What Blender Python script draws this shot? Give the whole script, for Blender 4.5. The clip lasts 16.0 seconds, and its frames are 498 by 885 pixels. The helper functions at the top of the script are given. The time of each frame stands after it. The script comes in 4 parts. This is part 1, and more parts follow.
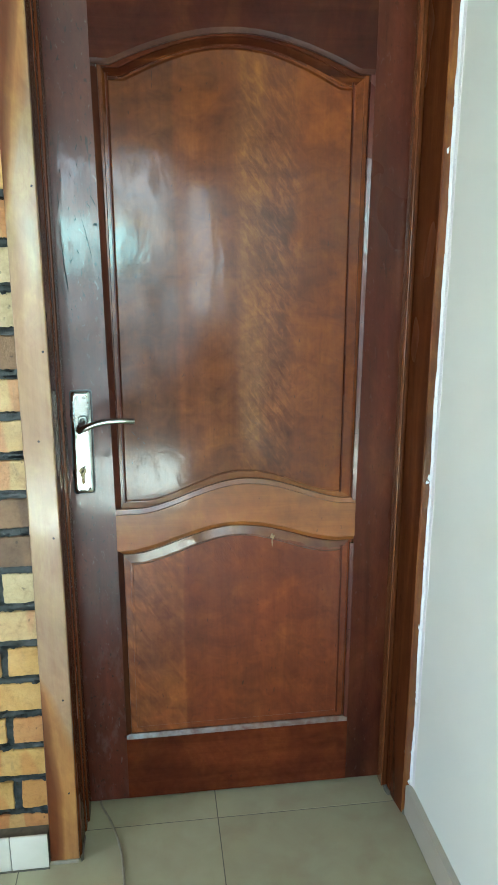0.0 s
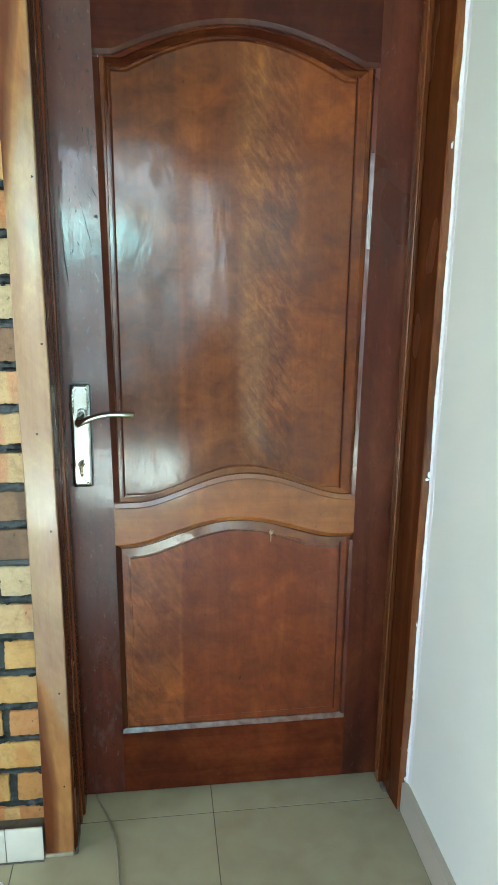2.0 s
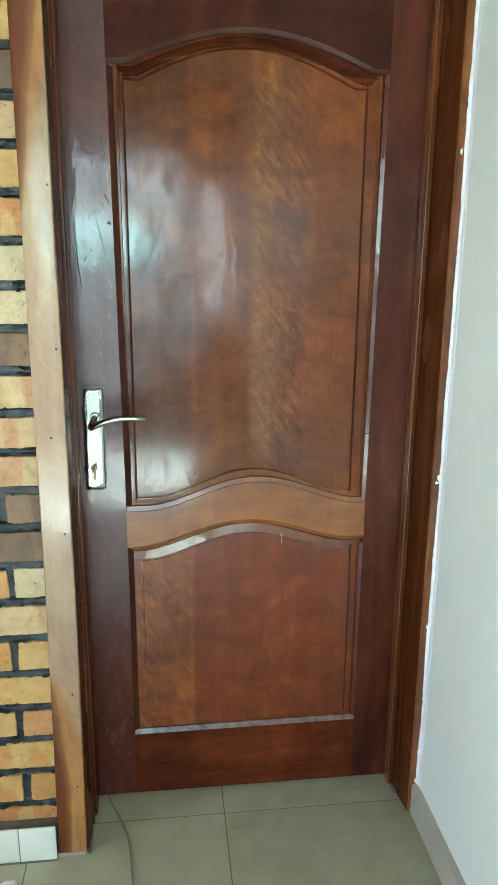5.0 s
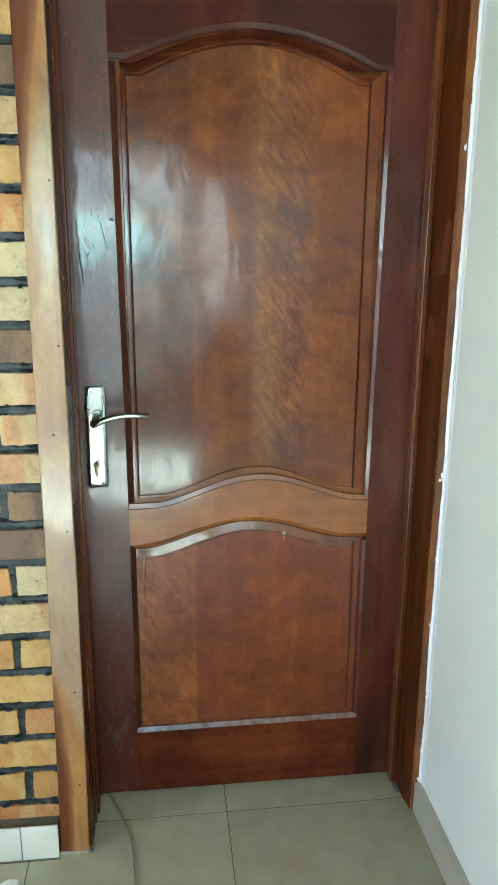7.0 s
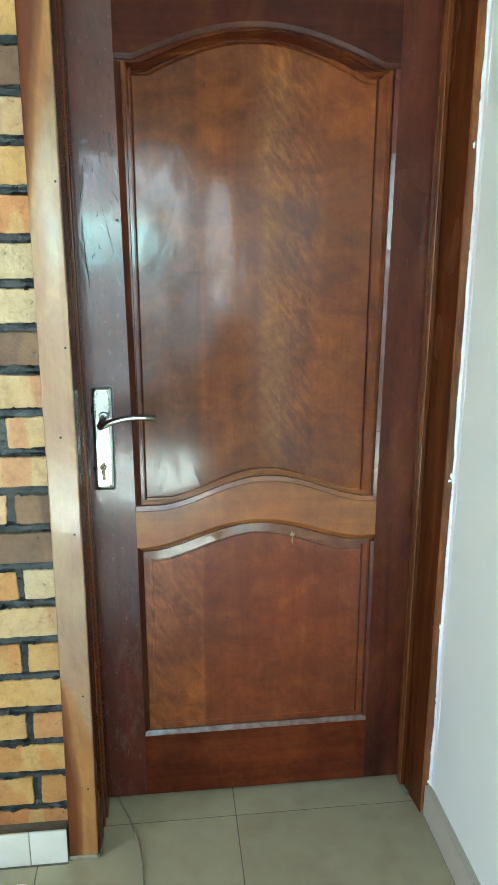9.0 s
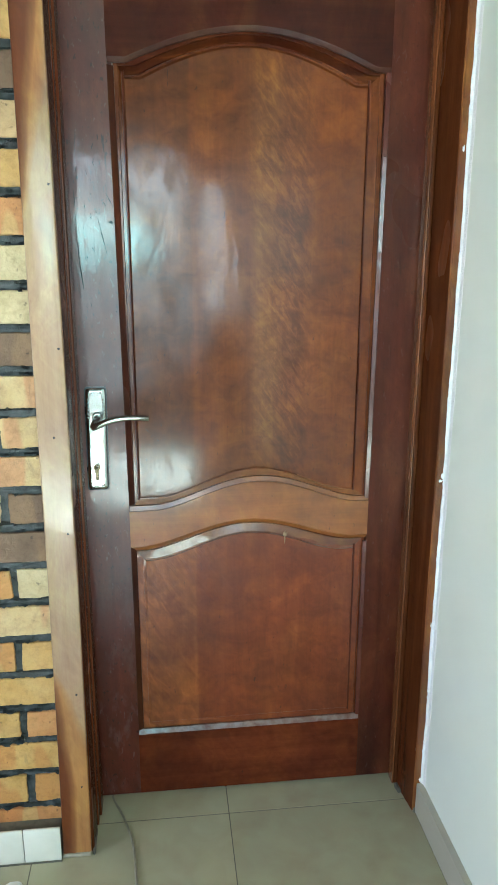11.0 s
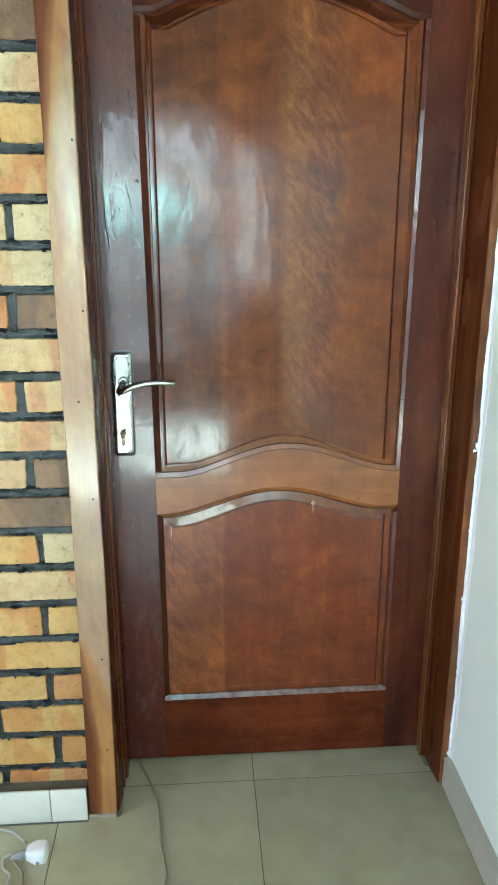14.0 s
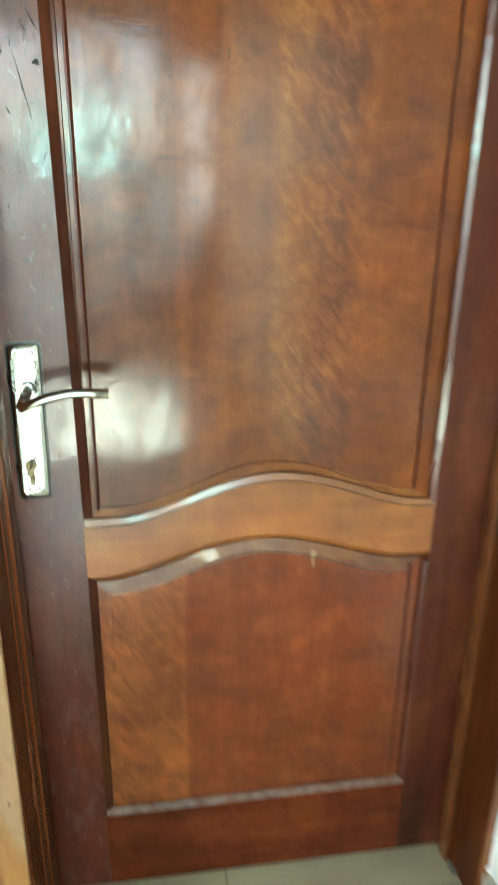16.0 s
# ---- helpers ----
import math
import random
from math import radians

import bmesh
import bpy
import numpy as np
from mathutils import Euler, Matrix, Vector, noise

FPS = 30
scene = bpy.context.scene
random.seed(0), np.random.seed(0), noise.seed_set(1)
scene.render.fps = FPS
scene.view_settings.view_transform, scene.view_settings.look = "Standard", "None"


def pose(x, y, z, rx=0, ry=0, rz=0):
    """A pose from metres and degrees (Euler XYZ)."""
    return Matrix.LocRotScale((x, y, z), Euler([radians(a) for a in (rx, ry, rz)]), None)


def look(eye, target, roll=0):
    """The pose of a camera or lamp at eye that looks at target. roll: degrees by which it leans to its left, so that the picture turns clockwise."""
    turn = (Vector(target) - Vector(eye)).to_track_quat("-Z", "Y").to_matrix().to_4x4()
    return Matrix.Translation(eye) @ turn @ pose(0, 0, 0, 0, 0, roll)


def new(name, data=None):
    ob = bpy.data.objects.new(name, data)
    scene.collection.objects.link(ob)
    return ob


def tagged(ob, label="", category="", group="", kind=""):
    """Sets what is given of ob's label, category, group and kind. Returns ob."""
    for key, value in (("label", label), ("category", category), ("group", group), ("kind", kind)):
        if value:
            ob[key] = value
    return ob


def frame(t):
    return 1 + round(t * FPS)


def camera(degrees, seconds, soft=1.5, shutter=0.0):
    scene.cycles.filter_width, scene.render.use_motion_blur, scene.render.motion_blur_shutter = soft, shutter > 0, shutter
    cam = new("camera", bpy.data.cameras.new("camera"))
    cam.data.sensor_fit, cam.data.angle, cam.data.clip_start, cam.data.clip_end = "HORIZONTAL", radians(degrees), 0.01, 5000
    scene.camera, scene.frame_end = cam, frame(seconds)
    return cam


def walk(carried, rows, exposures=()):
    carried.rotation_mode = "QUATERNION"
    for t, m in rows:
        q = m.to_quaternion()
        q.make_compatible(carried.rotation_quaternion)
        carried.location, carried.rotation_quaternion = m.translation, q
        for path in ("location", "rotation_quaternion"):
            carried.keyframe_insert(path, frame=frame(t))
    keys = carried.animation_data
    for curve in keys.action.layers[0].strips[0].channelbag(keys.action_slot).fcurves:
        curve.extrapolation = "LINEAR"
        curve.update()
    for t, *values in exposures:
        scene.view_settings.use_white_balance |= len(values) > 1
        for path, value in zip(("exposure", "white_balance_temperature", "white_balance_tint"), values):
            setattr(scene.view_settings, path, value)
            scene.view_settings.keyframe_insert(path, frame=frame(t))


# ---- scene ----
cam = camera(37.4, 16.0, 1.5, 0.7)
PATH = [
    (0, (0.203, -1.705, 1.446), (0.455, 0.212, 0.935), 0.0),
    (0.5, (0.21, -1.707, 1.452), (0.454, 0.212, 0.943), 0.2),
    (1, (0.207, -1.703, 1.445), (0.453, 0.211, 0.923), 0.7),
    (1.5, (0.204, -1.691, 1.437), (0.449, 0.222, 0.905), 0.7),
    (2, (0.211, -1.699, 1.444), (0.456, 0.216, 0.92), 0.6),
    (2.5, (0.196, -1.698, 1.447), (0.448, 0.215, 0.92), 0.9),
    (3, (0.202, -1.7, 1.448), (0.441, 0.211, 0.911), 0.8),
    (3.5, (0.195, -1.702, 1.448), (0.442, 0.21, 0.915), 0.7),
    (4, (0.2, -1.706, 1.452), (0.433, 0.212, 0.934), 0.5),
    (6.5, (0.199, -1.717, 1.448), (0.423, 0.202, 0.93), 0.4),
    (7, (0.195, -1.708, 1.445), (0.42, 0.21, 0.925), 0.4),
    (7.5, (0.202, -1.691, 1.436), (0.384, 0.229, 0.907), -0.0),
    (8, (0.187, -1.698, 1.436), (0.411, 0.224, 0.93), 0.4),
    (8.2, (0.186, -1.697, 1.439), (0.406, 0.22, 0.91), -0.1),
    (10.3, (0.185, -1.695, 1.446), (0.398, 0.23, 0.948), 0.4),
    (10.5, (0.195, -1.697, 1.44), (0.41, 0.225, 0.933), 0.4),
    (11, (0.197, -1.71, 1.447), (0.419, 0.209, 0.93), 0.1),
    (11.5, (0.183, -1.703, 1.44), (0.329, 0.215, 0.893), -0.5),
    (12, (0.177, -1.703, 1.438), (0.322, 0.223, 0.917), 0.3),
    (12.5, (0.185, -1.704, 1.437), (0.356, 0.224, 0.935), 0.2),
    (13, (0.189, -1.707, 1.434), (0.358, 0.224, 0.94), 0.3),
    (13.5, (0.186, -1.697, 1.436), (0.354, 0.224, 0.906), 0.7),
    (14, (0.217, -1.68, 1.427), (0.342, 0.226, 0.835), -0.1),
    (14.2, (0.242, -1.674, 1.421), (0.321, 0.234, 0.826), 0.5),
    (14.5, (0.270, -1.621, 1.418), (0.315, 0.245, 0.699), 1.8),
    (14.7, (0.268, -1.567, 1.412), (0.277, 0.277, 0.638), 0.3),
    (15, (0.235, -1.387, 1.423), (0.457, 0.397, 0.546), 2.4),
    (15.2, (0.187, -1.351, 1.391), (0.542, 0.437, 0.570), 0.4),
    (15.5, (0.149, -1.262, 1.405), (0.552, 0.552, 0.663), 1.3),
    (15.7, (0.156, -1.208, 1.396), (0.557, 0.606, 0.655), 1.9),
    (16, (0.208, -1.087, 1.391), (0.484, 0.753, 0.657), 0.7),
]
EXPOSURES = [(0, 5.57, 5620, 13.5), (8.2, 5.57, 5620, 13.5), (10.5, 5.62, 5600, 13.5), (14.0, 5.69, 5540, 13.5), (14.5, 5.76, 5420, 14), (15.0, 5.60, 5520, 13), (15.5, 5.84, 6150, 14), (16, 6.10, 6250, 11)]
walk(cam, [(t, look(eye, target, roll)) for t, eye, target, roll in PATH], EXPOSURES)

# world, sun and large lights
world = bpy.data.worlds.new("sky")
scene.world = world
world.use_nodes = True
wn = world.node_tree.nodes
sky = wn.new("ShaderNodeTexSky")
sky.sky_type, sky.sun_disc, sky.sun_elevation, sky.sun_rotation = "NISHITA", False, radians(47.2), radians(180)
world.node_tree.links.new(sky.outputs[0], wn["Background"].inputs[0])
wn["Background"].inputs[1].default_value = 0.01

sun = new("sun", bpy.data.lights.new("sun", "SUN"))
sun.data.energy, sun.data.angle, sun.data.color = 5.0, radians(0.53), (0.70, 0.86, 1.0)
sun.matrix_world = look((0.0, -7.0, 4.0), (0.0, -3.3, 0.0))


def window_light(eye, target, w, h, power, color, shape="ELLIPSE"):
    lamp = new("window_daylight", bpy.data.lights.new("window_daylight", "AREA"))
    lamp.data.shape, lamp.data.size, lamp.data.size_y = shape, w, h
    lamp.data.energy, lamp.data.color = power, color
    lamp.matrix_world = look(eye, target)


window_light((-0.20, -4.28, 1.47), (-0.20, 0, 1.47), 0.62, 0.36, 0.22, (0.38, 1.0, 0.86), "RECTANGLE")
window_light((-0.25, -4.32, 1.24), (-0.25, 0, 1.24), 2.10, 1.88, 0.44, (0.80, 1.0, 0.93))
window_light((-0.30, -4.30, 1.46), (-0.30, 0, 1.46), 1.32, 1.14, 0.24, (0.80, 1.0, 0.93), "RECTANGLE")
window_light((0.66, -4.30, 1.44), (0.66, 0, 1.44), 0.27, 1.00, 0.098, (0.80, 1.0, 0.93), "RECTANGLE")
window_light((-2.47, -1.75, 0.98), (0, -1.75, 0.98), 1.34, 1.44, 1.08, (0.93, 1.0, 0.98))


# materials
def shader(name, rough=0.5, metal=0.0):
    m = bpy.data.materials.new(name)
    m.use_nodes = True
    b = m.node_tree.nodes["Principled BSDF"]
    b.inputs["Roughness"].default_value, b.inputs["Metallic"].default_value = rough, metal
    return m, m.node_tree, b


def node(nt, kind, **values):
    n = nt.nodes.new(kind)
    for key, value in values.items():
        n.inputs[key.replace("_", " ")].default_value = value
    return n


def coords(nt, scale, space="Object", shift=(0, 0, 0)):
    c = nt.nodes.new("ShaderNodeTexCoord")
    m = node(nt, "ShaderNodeMapping", Scale=scale, Location=shift)
    nt.links.new(c.outputs[space], m.inputs["Vector"])
    return m.outputs[0]


def noise_of(nt, vector, scale, detail=4.0, distortion=0.0, rough=0.55):
    n = node(nt, "ShaderNodeTexNoise", Scale=scale, Detail=detail, Distortion=distortion, Roughness=rough)
    nt.links.new(vector, n.inputs["Vector"])
    return n.outputs["Fac"]


def ramp(nt, fac, stops, step=False):
    r = nt.nodes.new("ShaderNodeValToRGB")
    if step:
        r.color_ramp.interpolation = "CONSTANT"
    while len(r.color_ramp.elements) < len(stops):
        r.color_ramp.elements.new(0.5)
    for e, (p, c) in zip(r.color_ramp.elements, stops):
        e.position = p
        e.color = (*c, 1) if isinstance(c, tuple) else (c, c, c, 1)
    nt.links.new(fac, r.inputs[0])
    return r.outputs[0]


def blend(nt, fac, a, b, mode="MIX"):
    n = nt.nodes.new("ShaderNodeMix")
    n.data_type, n.blend_type = "RGBA", mode
    for value, i in ((fac, 0), (a, 6), (b, 7)):
        if isinstance(value, (int, float)):
            n.inputs[i].default_value = value if i == 0 else (value,) * 3 + (1,)
        elif isinstance(value, tuple):
            n.inputs[i].default_value = (*value, 1)
        else:
            nt.links.new(value, n.inputs[i])
    return n.outputs[2]


def bump(nt, bsdf, height, distance, strength=1.0, before=None):
    n = node(nt, "ShaderNodeBump", Strength=strength, Distance=distance)
    nt.links.new(height, n.inputs["Height"])
    if before:
        nt.links.new(before, n.inputs["Normal"])
    nt.links.new(n.outputs[0], bsdf.inputs["Normal"])
    return n.outputs[0]


def wood(name, dark, mid, light, rough=0.24, along="z", boards=(), figure=0.5, cracks=0.0, wave=0.0003, coat=0.8, streak=(), curly=0.15, curl_x=(), mottle=0.0, spec=0.2, dust=0.0, cup=0.0, haze=0.0, quilt=0.0, fleck=44, swell=0.0, gloss_x=()):
    """Varnished wood with its grain along one axis; boards: where glued boards meet along x, with their tone."""
    m, nt, b = shader(name, rough)
    s = {"z": (1, 1, 0.07), "x": (0.07, 1, 1), "y": (1, 0.07, 1)}[along]
    grain = noise_of(nt, coords(nt, s), 26, 7, 0.8)
    fibre = noise_of(nt, coords(nt, s), 260, 3)
    t = (0.55, 1, 0.4) if along == "z" else (0.4, 1, 0.8)
    cloud = noise_of(nt, coords(nt, t, shift=(3.1, 0, 1.7)), 8, 2, 0.0)
    spun = node(nt, "ShaderNodeMapping", Rotation=(0, radians(33), 0))
    nt.links.new(coords(nt, (1, 1, 1)), spun.inputs["Vector"])
    turned = node(nt, "ShaderNodeMapping", Scale=(1.15, 1, 0.30))
    nt.links.new(spun.outputs[0], turned.inputs["Vector"])
    curl = noise_of(nt, turned.outputs[0], fleck, 5, 0.7, 0.62)
    curl_at = ramp(nt, noise_of(nt, coords(nt, (1, 1, 0.35), shift=(0.37, 0, 0.9)), 6, 2), [(0.35, 0.35), (0.60, 1.0)])
    if curl_x:
        place = nt.nodes.new("ShaderNodeSeparateXYZ")
        nt.links.new(coords(nt, (1, 1, 1)), place.inputs[0])
        curl_at = blend(nt, 1.0, curl_at, ramp(nt, place.outputs[0], list(curl_x)), "MULTIPLY")
    col = ramp(nt, grain, [(0.22, dark), (0.52, mid), (0.85, light)])
    col = blend(nt, figure, col, blend(nt, 1.0, col, ramp(nt, cloud, [(0.25, 0.55), (0.5, 1.0), (0.75, 1.5)]), "MULTIPLY"))
    col = blend(nt, blend(nt, 1.0, curl_at, curly, "MULTIPLY"), col, blend(nt, 1.0, col, ramp(nt, curl, [(0.36, (0.70, 0.63, 0.65)), (0.5, 1.0), (0.62, (1.45, 1.60, 1.55))]), "MULTIPLY"))
    if mottle:
        patch = noise_of(nt, coords(nt, (1, 1, 0.5), shift=(7.3, 0, 2.1)), 13, 7, 0.7, 0.64)
        col = blend(nt, mottle, col, blend(nt, 1.0, col, ramp(nt, patch, [(0.32, (0.66, 0.54, 0.66)), (0.45, (0.92, 0.88, 0.95)), (0.54, (1.06, 1.12, 1.05)), (0.66, (1.38, 1.70, 1.35))]), "MULTIPLY"))
    if quilt:
        pillow = noise_of(nt, coords(nt, (0.75, 1, 1.25), shift=(1.9, 0, 4.3)), 10, 3, 0.9, 0.5)
        col = blend(nt, quilt, col, blend(nt, 1.0, col, ramp(nt, pillow, [(0.30, (0.70, 0.63, 0.70)), (0.44, (0.92, 0.90, 0.95)), (0.54, (1.05, 1.06, 1.0)), (0.70, (1.36, 1.42, 1.15))]), "MULTIPLY"))
        swirl = noise_of(nt, coords(nt, (0.8, 1, 1.0), shift=(0.6, 0, 8.8)), 34, 3, 1.4, 0.55)
        col = blend(nt, quilt * 0.6, col, blend(nt, 1.0, col, ramp(nt, swirl, [(0.32, (0.72, 0.66, 0.74)), (0.5, 1.0), (0.68, (1.22, 1.26, 1.12))]), "MULTIPLY"))
        speck = ramp(nt, noise_of(nt, coords(nt, (1, 1, 0.45), shift=(3.3, 0, 0.2)), 95, 2, 0.4), [(0.70, 0.0), (0.76, 0.6)])
        col = blend(nt, speck, col, (0.030, 0.014, 0.010))
    if boards:
        sep = nt.nodes.new("ShaderNodeSeparateXYZ")
        nt.links.new(coords(nt, (1, 1, 1)), sep.inputs[0])
        stray = nt.nodes.new("ShaderNodeMath")
        stray.operation, stray.inputs[1].default_value = "MULTIPLY_ADD", 0.022
        nt.links.new(noise_of(nt, coords(nt, (1, 1, 0.5), shift=(2, 0, 6)), 9, 3), stray.inputs[0])
        nt.links.new(sep.outputs[0], stray.inputs[2])
        stops = [(0.0, boards[0][1])]
        for (_, c0, _), (x1, c1, soft) in zip(boards, boards[1:]):
            stops += [(x1 - soft + 0.011, c0), (x1 + soft + 0.011, c1)]
        col = blend(nt, 1.0, col, ramp(nt, stray.outputs[0], stops), "MULTIPLY")
    col = blend(nt, 1.0, col, ramp(nt, fibre, [(0.3, 0.94), (0.6, 1.02)]), "MULTIPLY")
    for width, tone in streak:
        sep = nt.nodes.new("ShaderNodeSeparateXYZ")
        nt.links.new(coords(nt, (1, 1, 0.5)), sep.inputs[0])
        reach = ramp(nt, sep.outputs[2], [(z / 2, 0.5 + 4 * w) for z, w in width])
        wob = noise_of(nt, coords(nt, (1, 1, 0.35), shift=(0, 0, 0.4)), 9, 2)
        gap = nt.nodes.new("ShaderNodeMath")
        gap.operation = "MULTIPLY_ADD"
        gap.inputs[1].default_value = 0.25
        nt.links.new(reach, gap.inputs[0])
        scaled = nt.nodes.new("ShaderNodeMath")
        scaled.operation = "MULTIPLY_ADD"
        scaled.inputs[1].default_value, scaled.inputs[2].default_value = 0.03, -0.015 - 0.125 - 0.083
        nt.links.new(wob, scaled.inputs[0])
        nt.links.new(scaled.outputs[0], gap.inputs[2])
        over = nt.nodes.new("ShaderNodeMath")
        over.operation = "SUBTRACT"
        nt.links.new(gap.outputs[0], over.inputs[0])
        nt.links.new(sep.outputs[0], over.inputs[1])
        col = blend(nt, ramp(nt, over.outputs[0], [(0.0, 0.0), (0.006, 0.55), (0.020, 1.0)]), col, blend(nt, 1.0, col, tone, "MULTIPLY"))
    if cracks:
        mark = ramp(nt, noise_of(nt, coords(nt, (1, 1, 0.10), shift=(0.3, 0, 5.2)), 75, 3, 1.2), [(0.645, 0.0), (0.70, 1.0)])
        where = ramp(nt, noise_of(nt, coords(nt, (1, 1, 0.5), shift=(1, 0, 2)), 7, 2), [(0.46, 0.0), (0.60, 1.0)])
        bloom = ramp(nt, noise_of(nt, coords(nt, (1, 1, 0.42), shift=(4, 0, 1)), 30, 5, 0.15, 0.65), [(0.52, 0.0), (0.66, 0.42)])
        low = nt.nodes.new("ShaderNodeSeparateXYZ")
        nt.links.new(coords(nt, (1, 1, 0.5)), low.inputs[0])
        rubbed = blend(nt, 1.0, ramp(nt, low.outputs[2], [(0.02, 0.5), (0.10, 1.0), (0.36, 0.2)]), ramp(nt, low.outputs[0], [(0.10, 1.0), (0.2, 0.12)]), "MULTIPLY")
        col = blend(nt, blend(nt, 1.0, bloom, rubbed, "MULTIPLY"), col, (0.125, 0.090, 0.072))
        oil = nt.nodes.new("ShaderNodeVectorMath")
        oil.operation = "DISTANCE"
        oil.inputs[1].default_value = (0.728, 0.0, 0.025)
        nt.links.new(coords(nt, (1, 1, 0.36)), oil.inputs[0])
        edge = nt.nodes.new("ShaderNodeMath")
        edge.operation = "MULTIPLY_ADD"
        edge.inputs[1].default_value = 0.10
        nt.links.new(noise_of(nt, coords(nt, (1, 1, 0.5)), 24, 3), edge.inputs[0])
        nt.links.new(oil.outputs["Value"], edge.inputs[2])
        col = blend(nt, ramp(nt, edge.outputs[0], [(0.060, 0.50), (0.130, 0.0)]), col, (0.014, 0.010, 0.008))
        nick = ramp(nt, noise_of(nt, coords(nt, (1, 1, 0.32), shift=(2.2, 0, 0.7)), 88, 4, 1.6), [(0.63, 0.0), (0.69, 0.65)])
        worn = ramp(nt, low.outputs[2], [(0.55, 0.0), (0.64, 1.0), (0.80, 1.0), (0.88, 0.0)])
        worn = blend(nt, 1.0, worn, ramp(nt, low.outputs[0], [(0.10, 1.0), (0.2, 0.05)]), "MULTIPLY")
        col = blend(nt, blend(nt, 1.0, nick, worn, "MULTIPLY"), col, (0.012, 0.009, 0.008))
        speck = ramp(nt, noise_of(nt, coords(nt, (1, 1, 0.6), shift=(0.8, 0, 3.9)), 120, 2, 0.5), [(0.635, 0.0), (0.69, 0.8 * cracks)])
        col = blend(nt, speck, col, (0.010, 0.007, 0.006))
        chip = ramp(nt, noise_of(nt, coords(nt, (1, 1, 0.45), shift=(5.5, 0, 1.2)), 100, 3, 0.8), [(0.64, 0.0), (0.71, 0.5 * cracks)])
        col = blend(nt, chip, col, (0.15, 0.12, 0.11))
        upper = ramp(nt, low.outputs[2], [(0.32, 0.12), (0.50, 1.0)])
        both = blend(nt, 1.0, blend(nt, 1.0, mark, where, "MULTIPLY"), upper, "MULTIPLY")
        col = blend(nt, blend(nt, 1.0, both, cracks, "MULTIPLY"), col, (0.012, 0.008, 0.007))
    if dust:
        facing = nt.nodes.new("ShaderNodeNewGeometry")
        up = nt.nodes.new("ShaderNodeSeparateXYZ")
        nt.links.new(facing.outputs["Normal"], up.inputs[0])
        settled = blend(nt, 1.0, ramp(nt, up.outputs[2], [(0.12, 0.0), (0.40, 1.0)]), ramp(nt, noise_of(nt, coords(nt, (1, 1, 1)), 40, 4, 0.3), [(0.32, 0.35 * dust), (0.60, dust)]), "MULTIPLY")
        col = blend(nt, settled, col, (0.34, 0.29, 0.24))
    nt.links.new(col, b.inputs["Base Color"])
    nt.links.new(ramp(nt, cloud, [(0.3, rough * 0.85), (0.7, rough * 1.15)]), b.inputs["Roughness"])
    b.inputs["Specular IOR Level"].default_value = spec
    glaze = noise_of(nt, coords(nt, (1, 1, 0.5), shift=(5, 0, 3)), 17, 5, 0.8, 0.6)
    gloss = ramp(nt, glaze, [(0.34, coat * 0.55), (0.56, coat)])
    if gloss_x:
        place = nt.nodes.new("ShaderNodeSeparateXYZ")
        nt.links.new(coords(nt, (1, 1, 1)), place.inputs[0])
        gloss = blend(nt, 1.0, gloss, ramp(nt, place.outputs[0], list(gloss_x)), "MULTIPLY")
    if cracks:
        kept = ramp(nt, low.outputs[2], [(0.22, 0.30), (0.42, 1.0)])
        gloss = blend(nt, 1.0, gloss, kept, "MULTIPLY")
        nt.links.new(blend(nt, 1.0, kept, spec, "MULTIPLY"), b.inputs["Specular IOR Level"])
    nt.links.new(gloss, b.inputs["Coat Weight"])
    nt.links.new(ramp(nt, glaze, [(0.30, 0.16 + haze), (0.58, 0.08 + 0.6 * haze)]), b.inputs["Coat Roughness"])
    w = noise_of(nt, coords(nt, (1, 1, 0.45)), 22, 2, 0.6)
    ripple = noise_of(nt, coords(nt, (1, 1, 0.6), shift=(2, 0, 0)), 62, 2, 0.5)
    base = bump(nt, b, w, wave * 1.5)
    if swell:
        base = bump(nt, b, curl, swell, 1.0, base)
    if cup:
        base = bump(nt, b, noise_of(nt, coords(nt, (1, 1, 0.10), shift=(1.3, 0, 0.4)), 11, 1), cup, 1.0, base)
        base = bump(nt, b, noise_of(nt, coords(nt, (0.7, 1, 1), shift=(6, 0, 2)), 135, 3, 0.6), wave * 0.34, 1.0, base)
    first = bump(nt, b, ripple, wave * 0.50, 1.0, base)
    bump(nt, b, fibre, 0.00025, 0.6, first)
    nt.links.new(first, b.inputs["Coat Normal"])
    return m


M_STILE = wood("dark_red_varnished_wood", (0.056, 0.0105, 0.0052), (0.080, 0.0150, 0.0066), (0.108, 0.022, 0.0098), 0.50, cracks=0.85, figure=0.4, wave=0.00042, coat=0.90, mottle=0.6, spec=0.58)
# Copy of M_STILE with its gloss cut, painting the right stile's deeper shade.
M_STILE_SHADED = wood("shaded_red_varnished_wood", (0.053, 0.0128, 0.0060), (0.078, 0.0192, 0.0090), (0.108, 0.028, 0.0138), 0.30, cracks=0.35, figure=0.5, coat=0.08, mottle=0.7, spec=0.16)
M_RAIL = wood("dark_rail_wood", (0.075, 0.014, 0.005), (0.108, 0.021, 0.007), (0.145, 0.031, 0.010), 0.24, along="x", figure=0.5, mottle=0.5, coat=0.3, dust=0.35, spec=0.12, quilt=0.5)
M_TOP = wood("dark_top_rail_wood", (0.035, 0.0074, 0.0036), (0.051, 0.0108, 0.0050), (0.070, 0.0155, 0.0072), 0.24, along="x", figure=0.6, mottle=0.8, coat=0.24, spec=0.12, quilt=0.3)
